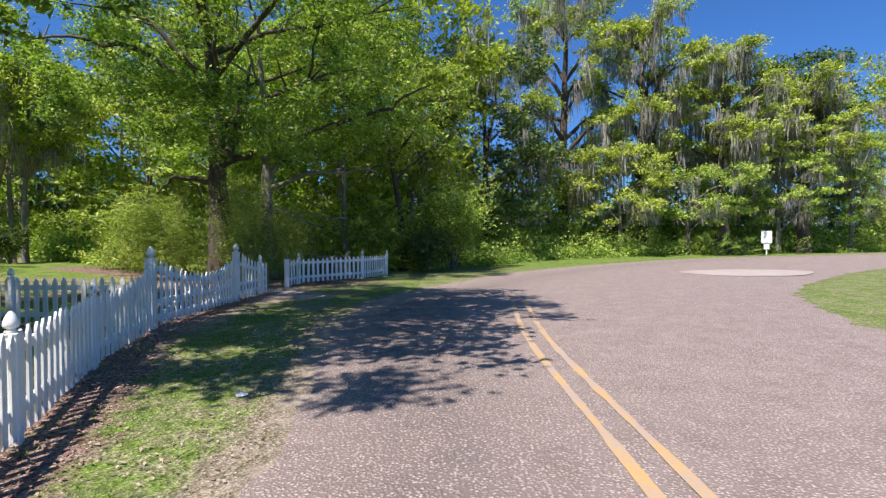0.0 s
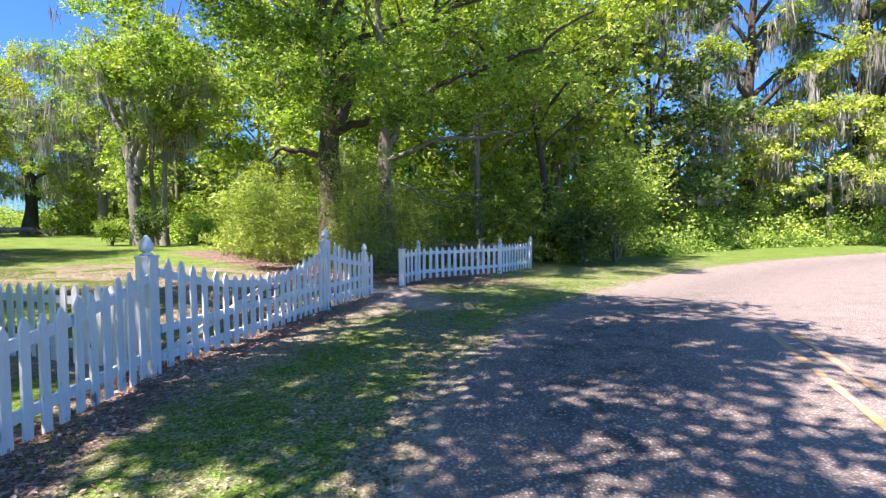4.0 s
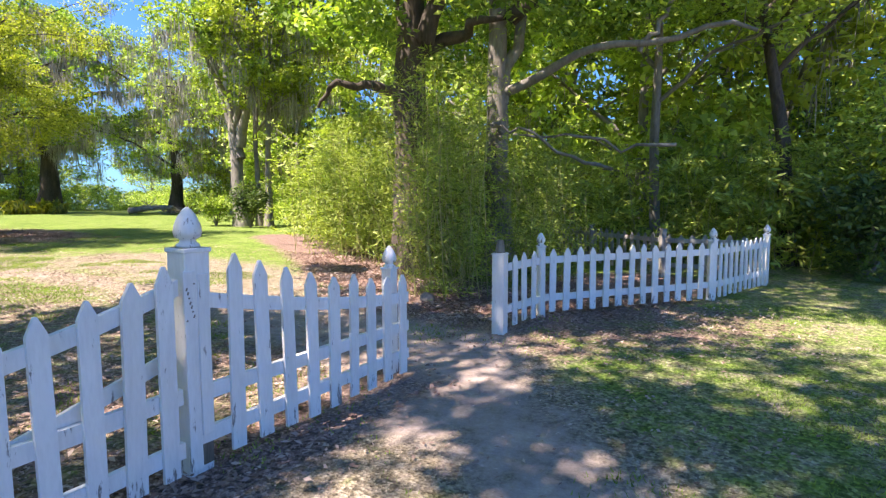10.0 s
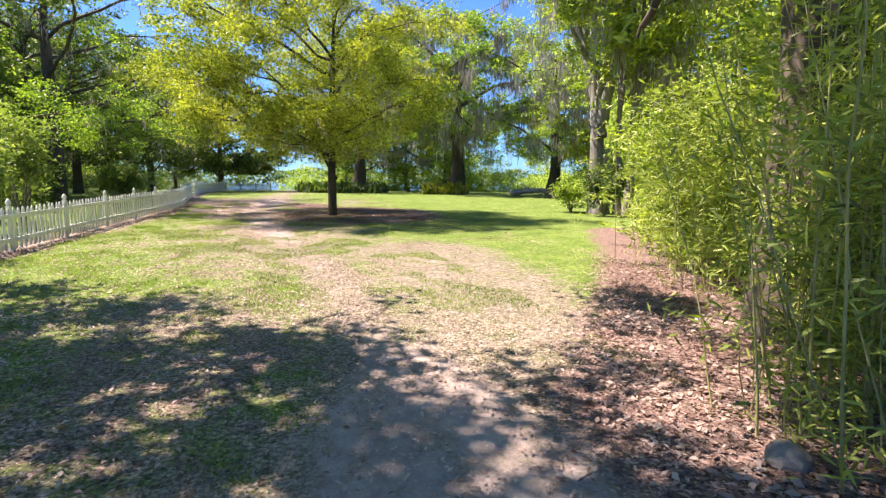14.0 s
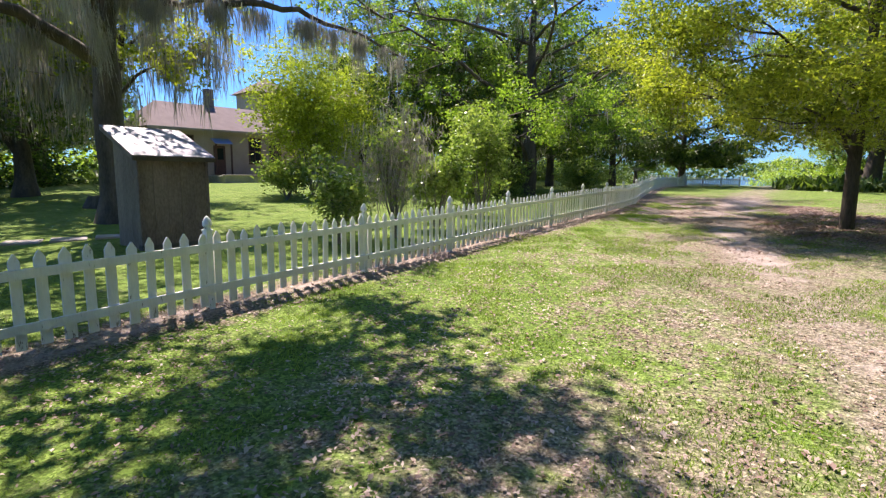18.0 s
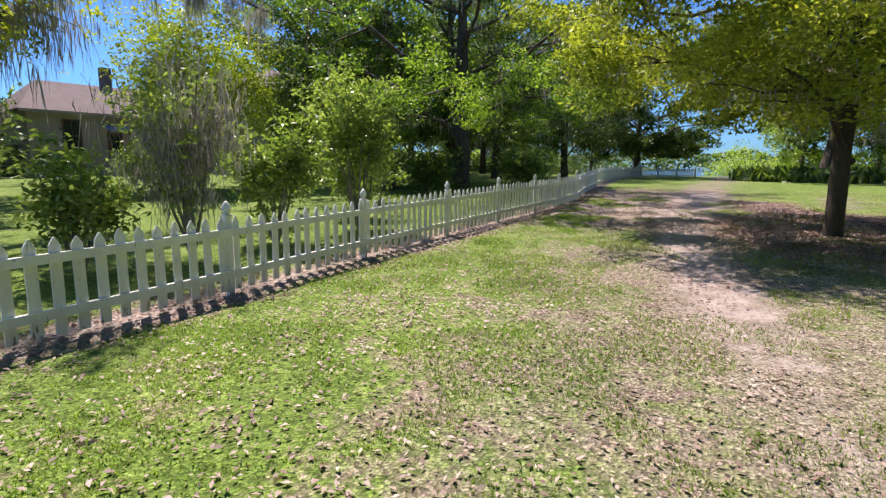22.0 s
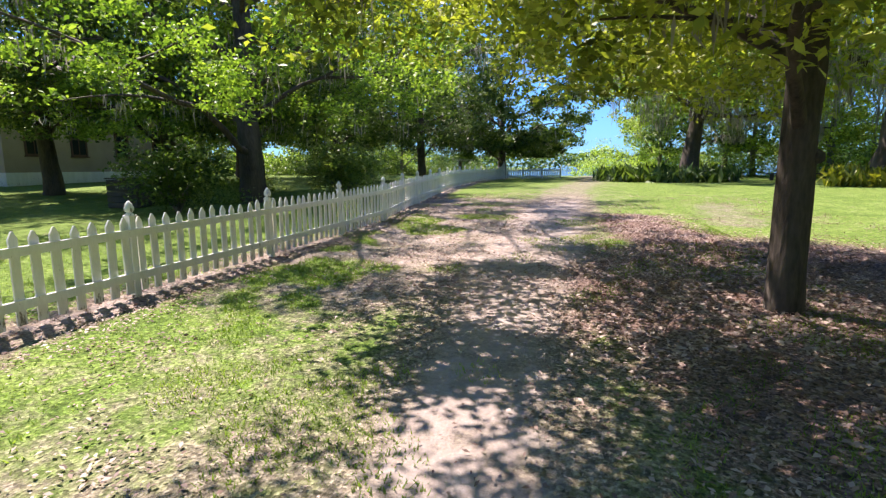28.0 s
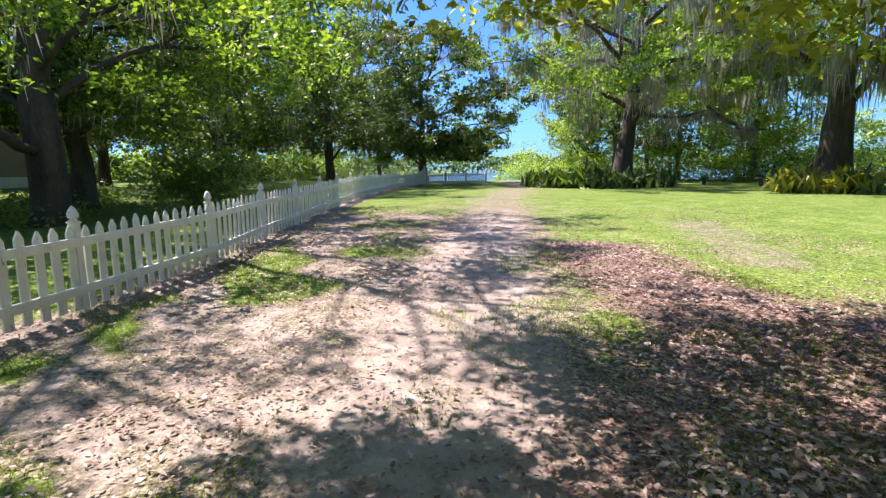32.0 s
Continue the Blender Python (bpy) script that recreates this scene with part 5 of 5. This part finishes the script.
def house():
    z0 = gz(-36, -20)
    h = thing("house", "long taupe wooden house with brown roof and dark red window frames", "house", pose(-31.8, -21.0, z0, 0, 0, -14))
    L, D, E = 14.5, 8.0, 3.95
    n = 20
    for k in range(n):
        part("siding_board", boxed(-L, 0, -0.024, 0.004 * (k % 2) - 0.004, 0.5 + k * (E - 0.5) / n, 0.5 + (k + 1) * (E - 0.5) / n - 0.01), SIDING, h)
    part("wall", boxed(-L, 0, -D, -0.03, 0.45, E), SIDING, h)
    part("corner_board", boxed(-0.1, 0.02, -0.1, 0.02, 0.45, E), SIDING, h)
    part("skirting", boxed(-L + 0.1, -0.1, -D + 0.1, -0.1, -0.4, 0.45), STONE, h, "pale skirting")
    for k in range(16):
        part("lattice_slat", boxed(-0.14 - 0.18 * k, -0.08 - 0.18 * k, -0.09, -0.07, -0.3, 0.46), PAINT, h)
    part("lattice_rail", boxed(-3.0, -0.05, -0.088, -0.05, 0.4, 0.48), PAINT, h)
    bm = bmesh.new()
    a = [bm.verts.new(c) for c in ((0.5, 0.5, E - 0.05), (0.5, -D - 0.5, E - 0.05), (-L - 0.5, -D - 0.5, E - 0.05), (-L - 0.5, 0.5, E - 0.05))]
    r = [bm.verts.new(c) for c in ((-1.6, -D / 2, E + 2.2), (-L + 1.6, -D / 2, E + 2.2))]
    for f in ((a[0], a[1], r[0]), (a[1], a[2], r[1], r[0]), (a[2], a[3], r[1]), (a[3], a[0], r[0], r[1]), (a[3], a[2], a[1], a[0])):
        bm.faces.new(f)
    part("roof", bm, SHINGLE, h, "brown shingle roof")
    part("fascia", boxed(-L - 0.5, 0.5, 0.5, 0.53, E - 0.2, E - 0.04), SIDING, h)
    part("chimney", boxed(-6.1, -5.45, -4.3, -3.7, E + 1.8, E + 3.5, 0.02), CHIMNEY, h, "grey brick chimney")
    part("roof_vent", boxed(-10.0, -9.6, -2.2, -1.8, E + 1.0, E + 1.9, 0.03), CHIMNEY, h, "dark roof vent")
    for x in (-2.25, -7.55, -9.35, -12.2):
        window_unit(h, x, 2.45, 1.0)
    part("door", boxed(-5.1, -4.2, 0.0, 0.05, 0.55, 2.75), TRIM_RED, h, "dark wooden door")
    part("door_pane", boxed(-4.95, -4.35, 0.045, 0.056, 1.7, 2.55), GLASS, h)
    for x in (-5.3, -4.12):
        part("porch_post", boxed(x - 0.05, x + 0.05, 0.62, 0.72, 0.55, 2.85), TRIM_RED, h)
    bm = bmesh.new()
    q = [bm.verts.new(c) for c in ((-5.4, 0, 3.25), (-4.0, 0, 3.25), (-4.0, 0.85, 2.85), (-5.4, 0.85, 2.85), (-5.4, 0, 3.29), (-4.0, 0, 3.29), (-4.0, 0.85, 2.89), (-5.4, 0.85, 2.89))]
    for f in ((0, 1, 2, 3), (7, 6, 5, 4), (0, 4, 5, 1), (1, 5, 6, 2), (2, 6, 7, 3), (3, 7, 4, 0)):
        bm.faces.new([q[i] for i in f])
    part("awning", bm, BLUE_AWNING, h, "small blue awning over the door")
    part("porch", boxed(-8.4, -3.4, 0.1, 3.4, -0.3, 0.5, 0.03), STONE, h, "low pale stone porch")
    part("coping", boxed(-8.45, -3.35, 3.1, 3.45, 0.5, 0.58, 0.02), CONCRETE, h)
    part("upper_storey", boxed(-17.0, -12.6, -13.0, -8.9, 0.0, 8.6), SIDING, h)
    bm = bmesh.new()
    a = [bm.verts.new(c) for c in ((-12.1, -8.4, 8.55), (-12.1, -13.5, 8.55), (-17.5, -13.5, 8.55), (-17.5, -8.4, 8.55))]
    r = bm.verts.new((-14.8, -11, 10.3))
    for f in ((a[0], a[1], r), (a[1], a[2], r), (a[2], a[3], r), (a[3], a[0], r), a[::-1]):
        bm.faces.new(f)
    part("upper_roof", bm, SHINGLE, h, "brown pyramid roof")
    part("upper_window", boxed(-14.5, -13.7, -8.9, -8.85, 6.6, 7.9), TRIM_RED, h)
    w2 = thing("house", "taller taupe wing with a hipped brown roof", "house", Matrix.Translation((-41.0, -11.0, gz(-46, -11))))
    part("wall", boxed(-13, 0, -5.5, -0.03, 0.6, 5.6), SIDING, w2)
    part("lattice", boxed(-13, 0, -5.4, 0.0, -0.3, 0.6), PAINT, w2, "white lattice skirting")
    for k in range(20):
        part("siding_board", boxed(-13, 0, -0.025, 0.0, 0.6 + k * 0.25, 0.6 + k * 0.25 + 0.24), SIDING, w2)
    for x in (-1.6, -4.2, -7.2, -10.2):
        window_unit(w2, x, 2.4, 0.95)
    bm = bmesh.new()
    a = [bm.verts.new(c) for c in ((0.6, 0.6, 5.6), (0.6, -6.1, 5.6), (-13.6, -6.1, 5.6), (-13.6, 0.6, 5.6))]
    r = [bm.verts.new(c) for c in ((-3.4, -2.75, 7.6), (-9.6, -2.75, 7.6))]
    for f in ((a[0], a[1], r[0]), (a[1], a[2], r[1], r[0]), (a[2], a[3], r[1]), (a[3], a[0], r[0], r[1]), (a[3], a[2], a[1], a[0])):
        bm.faces.new(f)
    part("roof", bm, SHINGLE, w2, "brown hipped roof")


house()

crate = thing("wooden_bin", "dark brown slatted wooden bin on the yard's lawn", "bin", pose(-34.8, 1.9, gz(-34.8, 1.9), 0, 0, 12))
for k in range(5):
    for sy in (-0.45, 0.45):
        part("slat", boxed(-0.5, 0.5, sy - 0.012, sy + 0.012, 0.02 + k * 0.18, 0.02 + k * 0.18 + 0.16), DARK_WOOD, crate)
    for sx in (-0.488, 0.488):
        part("slat", boxed(sx - 0.012, sx + 0.012, -0.437, 0.437, 0.02 + k * 0.18, 0.02 + k * 0.18 + 0.16), DARK_WOOD, crate)
part("lid", boxed(-0.54, 0.54, -0.5, 0.5, 0.92, 0.96, 0.01), DARK_WOOD, crate)

# ---- stepping slabs and a stump in the yard ----
slabs = tagged(new("garden_path"), "row of pale worn concrete slabs across the yard's grass", "path", kind="structure")
for k in range(11):
    x, y = -15.6 + 0.72 * k, 2.45 - 0.42 * k
    part("slab", boxed(-0.34, 0.34, -0.3, 0.3, -0.03, 0.035, 0.012), CONCRETE, slabs, m=pose(x, y, gz(x, y), 0, 0, -30 + 3 * math.sin(k * 2.1)))
stump = thing("tree_stump", "low dark weathered stump on the yard's grass", "stump", Matrix.Translation((-19.7, -5.6, gz(-19.7, -5.6))))
bm = bmesh.new()
bmesh.ops.create_cone(bm, cap_ends=True, segments=18, radius1=0.62, radius2=0.42, depth=0.5)
for v in bm.verts:
    v.co *= 1 + 0.25 * noise.noise(v.co * 3)
part("wood", bm, BARK, stump, m=Matrix.Translation((0, 0, 0.2)))


# ---- sign, benches, far bank ----
sg = thing("road_sign", "white rectangular road sign on a post at the wood's edge", "sign", pose(26.5, 43, gz(26.5, 43), 0, 0, 150))
part("post", boxed(-0.04, 0.04, -0.03, 0.03, 0, 1.9), SIGN_WHITE, sg)
part("panel", boxed(-0.38, 0.38, 0.03, 0.05, 0.95, 1.95), SIGN_WHITE, sg)
part("panel", boxed(-0.2, 0.2, 0.03, 0.05, 0.45, 0.9), SIGN_WHITE, sg, "smaller white sign")

for x, y, a, L in ((-61.6, 31.6, -24, 4.0), (-58.8, 33.0, -26, 2.4)):
    b = thing("bench", "low dark wooden bench on the lawn", "bench", pose(x, y, gz(x, y), 0, 0, 90 + a), group="benches")
    part("seat", boxed(-L / 2, L / 2, -0.2, 0.2, 0.42, 0.5, 0.015), DARK_WOOD, b)
    for sx in (-1, 1):
        part("leg", boxed(sx * (L / 2 - 0.35) - 0.12, sx * (L / 2 - 0.35) + 0.12, -0.16, 0.16, -0.05, 0.42, 0.01), DARK_WOOD, b)


def palmetto(x, y, s, seed):
    rng = np.random.default_rng(seed)
    root = thing("palmetto", "fan-leaved palmetto at the wood's edge", "plant", Matrix.Translation((x, y, gz(x, y))), group="palmettos")
    for i in range(11):
        a = i * 2.4 + rng.uniform(-0.3, 0.3)
        el = rng.uniform(0.3, 1.3)
        tip = np.array([math.cos(a) * math.cos(el), math.sin(a) * math.cos(el), math.sin(el)]) * s * rng.uniform(0.7, 1.0)
        pieces = []
        dirv = tip / np.linalg.norm(tip)
        sv = np.cross(dirv, [0, 0, 1.0])
        sv /= np.linalg.norm(sv) + 1e-9
        for f in np.linspace(-1.2, 1.2, 11):
            d = dirv * math.cos(f) + sv * math.sin(f)
            e = tip + d * s * 0.55 + np.array([0, 0, -0.08 * s])
            w = np.cross(d, [0, 0, 1.0]) * 0.03 * s
            pieces.append((np.array([tip, tip + d * s * 0.25 + w, e, tip + d * s * 0.25 - w]), np.array([[0, 1, 2, 3]])))
        pieces.append(tube_arrays(np.array([[0, 0, 0], tip * 0.5 + [0, 0, 0.1 * s], tip]), np.array([0.02, 0.014, 0.01]) * s, 4))
        put("frond", sheet(*joined(pieces)), SHRUB_LEAF, root)
    return root


for i, (x, y, s) in enumerate(((21.5, 41.5, 1.7), (24.2, 42.5, 1.5), (-22.0, -9.5, 1.2), (-25.5, -12.5, 1.3))):
    palmetto(x, y, s, 200 + i)

bm = bmesh.new()
bmesh.ops.create_icosphere(bm, subdivisions=2, radius=0.06)
for v in bm.verts:
    v.co *= 1 + 0.5 * noise.noise(v.co * 40)
    v.co.z = v.co.z * 0.45 + 0.02
tagged(part("paper_scrap", bm, SIGN_WHITE, None, m=Matrix.Translation((-2.0, 5.15, gz(-2.0, 5.15)))), "crumpled white paper scrap lying on the grass", "litter")
bm = bmesh.new()
bmesh.ops.create_icosphere(bm, subdivisions=3, radius=0.12)
for v in bm.verts:
    v.co *= 1 + 0.35 * noise.noise(v.co * 6) + 0.08 * noise.noise(v.co * 22)
    v.co.z *= 0.75
tagged(part("rock", bm, GREY_BARK, None, m=Matrix.Translation((-6.76, 18.0, gz(-6.76, 18.0) + 0.04))), "grey mossy rock lying in leaf litter by the bamboo", "rock")

shrub(0.5, 25.2, 4.4, 1.9, 12000, 0.13, WOOD_LEAF, 84, "tall fresh green bush beyond the fence's end", stems=12)
shrub(-0.7, 23.9, 1.9, 1.2, 6000, 0.12, DARK_LEAF, 85, "low dark green bush beyond the fence's end", stems=9)
shrub(-23.6, 28.6, 2.2, 0.9, 4000, 0.14, DARK_LEAF, 86, "dark bush at the foot of the grey trees", stems=8)
shrub(-26.2, 28.6, 1.6, 0.9, 3000, 0.14, WOOD_LEAF, 87, "brown-green bush at the foot of the grey trees", stems=8)

feeder = thing("bird_table", "weathered wooden bird table on a post inside the fence", "bird table", pose(-26.0, 7.0, gz(-26.0, 7.0), 0, 0, 20))
part("post", boxed(-0.045, 0.045, -0.045, 0.045, -0.05, 1.78, 0.006), BARE_WOOD, feeder)
part("tray", boxed(-0.27, 0.27, -0.2, 0.2, 1.78, 1.81, 0.004), BARE_WOOD, feeder)
for sx in (-1, 1):
    part("brace", boxed(-0.025, 0.025, -0.02, 0.02, 0.0, 0.56, 0.004), BARE_WOOD, feeder, m=pose(sx * 0.05, 0, 1.26, 0, sx * 19, 0))
    part("rim", boxed(sx * 0.258 - 0.012, sx * 0.258 + 0.012, -0.2, 0.2, 1.81, 1.85, 0.003), BARE_WOOD, feeder)

rng = np.random.default_rng(55)
log = thing("fallen_log", "pale barkless log lying at the lawn's edge", "log", Matrix.Translation((-43.0, 35.0, gz(-43, 35))))
put("wood", sheet(*tube_arrays(bend((-1.6, -0.6, 0.25), (1.9, 0.7, 0.45), 0.12, 0.04, 9, rng), np.linspace(0.26, 0.16, 9), 10, rng, 0.06)), PALE_BARK, log, smooth=True)
for k in range(3):
    b0 = np.array([rng.uniform(-1, 1.2), rng.uniform(-0.3, 0.4), 0.35])
    put("branch", sheet(*tube_arrays(bend(b0, b0 + [rng.uniform(-1.2, 1.2), rng.uniform(-0.6, 0.6), rng.uniform(0.3, 0.9)], 0.1, 0.05, 6, rng), np.linspace(0.06, 0.015, 6), 6, rng, 0.05)), PALE_BARK, log, smooth=True)
brush = thing("brush_pile", "heap of reddish brown dead branches at the lawn's edge", "brush", Matrix.Translation((-40.5, 35.5, gz(-40.5, 35.5))))
for k in range(26):
    b0 = np.array([rng.uniform(-2.4, 2.4), rng.uniform(-0.6, 0.6), rng.uniform(0.02, 0.3)])
    e0 = b0 + [rng.uniform(-1.6, 1.6), rng.uniform(-0.6, 0.6), rng.uniform(0.1, 0.7)]
    put("branch", sheet(*tube_arrays(bend(b0, e0, 0.1, 0.05, 6, rng), np.linspace(rng.uniform(0.02, 0.05), 0.008, 6), 5, rng, 0.05)), BARE_WOOD if k % 3 else GREY_BARK, brush, smooth=True)

rng = np.random.default_rng(77)
n = 15000
yy = rng.uniform(-420, 420, n)
hh = 9 + 7 * np.abs(np.sin(yy * 0.05) + 0.5 * np.sin(yy * 0.13 + 1)) / 1.5
c = np.stack([-430 + rng.normal(0, 8, n), yy, hh * rng.uniform(0, 1, n) ** 0.7 - 0.3], 1)
tagged(put("far_woods", sheet(*leaf_arrays(c, 2.6, rng, aspect=0.8)), DARK_LEAF), "hazy green woods on the lake's far bank", "woods", kind="stuff")


# ---- fallen leaves and grass ----
def scatter_points(rng, n, x0, x1, y0, y1):
    return rng.uniform(x0, x1, n), rng.uniform(y0, y1, n)


def off_road(x, y):
    lx = np.interp(y, ROAD_LEFT[:, 1], ROAD_LEFT[:, 0])
    return x < lx - 0.1


def fallen_leaves():
    rng = np.random.default_rng(123)
    X, Y = [], []
    for n, b in ((430000, (-42, -5.3, 9.3, 22.0)), (40000, (-5.4, -1.0, 0, 20))):
        x, y = scatter_points(rng, n, *b)
        patch = patches(x, y)
        keep = rng.uniform(0, 1, n) < np.clip(litter_map(x, y) * 0.75 + 0.4 * smoothstep(0.5, 0.9, patch) + 0.05, 0, 1) * np.clip(1 - (np.clip(-x - 34, 0, 20)) / 14, 0.1, 1)
        keep &= off_road(x, y)
        X.append(x[keep]), Y.append(y[keep])
    x, y = np.concatenate(X), np.concatenate(Y)
    n = len(x)
    a = rng.uniform(0, 2 * np.pi, n)
    d = np.stack([np.cos(a), np.sin(a), rng.normal(0, 0.22, n)], 1)
    d /= np.linalg.norm(d, axis=1)[:, None]
    nr = rng.normal(0, 0.35, (n, 3)) + [0, 0, 1]
    s = np.cross(d, nr)
    s /= np.linalg.norm(s, axis=1)[:, None]
    nr = np.cross(s, d)
    L = (0.022 + (0.03 + 0.034 * np.clip(litter_map(x, y), 0, 1)) * rng.uniform(0, 1, n) ** 1.4)[:, None]
    W = L * rng.uniform(0.15, 0.3, (n, 1))
    c = np.stack([x, y, ground_z(x, y) + 0.018], 1)
    curl = W * rng.uniform(0.1, 0.9, (n, 1))
    V = np.stack([c - d * L / 2 + nr * curl * 0.3, c + s * W + nr * curl, c + d * L / 2 + nr * curl * 0.3, c - s * W + nr * curl], 1).reshape(-1, 3)
    tagged(put("fallen_leaves", sheet(V, np.arange(4 * n).reshape(n, 4)), LITTER), "dry tan and red-brown leaves scattered on the ground", "leaves", kind="stuff")


def grass_blades():
    rng = np.random.default_rng(321)
    X, Y = [], []
    for n, b in ((460000, (-34, -5.3, 9.9, 18.5)), (70000, (-5.2, -0.8, 0.5, 20)), (40000, (-30, -6, 5, 9.6))):
        x, y = scatter_points(rng, n, *b)
        patch = 1 - patches(x, y)
        keep = rng.uniform(0, 1, n) < np.clip(0.3 - 1.0 * dirt_map(x, y) - 0.6 * litter_map(x, y) + 1.2 * smoothstep(0.45, 0.8, patch), 0, 1)
        keep &= off_road(x, y)
        X.append(x[keep]), Y.append(y[keep])
    x, y = np.concatenate(X), np.concatenate(Y)
    n = len(x)
    a = rng.uniform(0, 2 * np.pi, n)
    h = rng.uniform(0.015, 0.046, n)
    w = rng.uniform(0.003, 0.008, n)
    b0 = np.stack([x, y, ground_z(x, y) - 0.004], 1)
    s = np.stack([np.cos(a) * w, np.sin(a) * w, np.zeros(n)], 1)
    tip = b0 + np.stack([rng.normal(0, 0.5, n) * h, rng.normal(0, 0.5, n) * h, h], 1)
    V = np.stack([b0 - s, b0 + s, tip], 1).reshape(-1, 3)
    tagged(put("grass", sheet(V, np.arange(3 * n).reshape(n, 3)), GRASS), "short mown green grass blades on the lawn", "grass", kind="stuff")


fallen_leaves()
grass_blades()
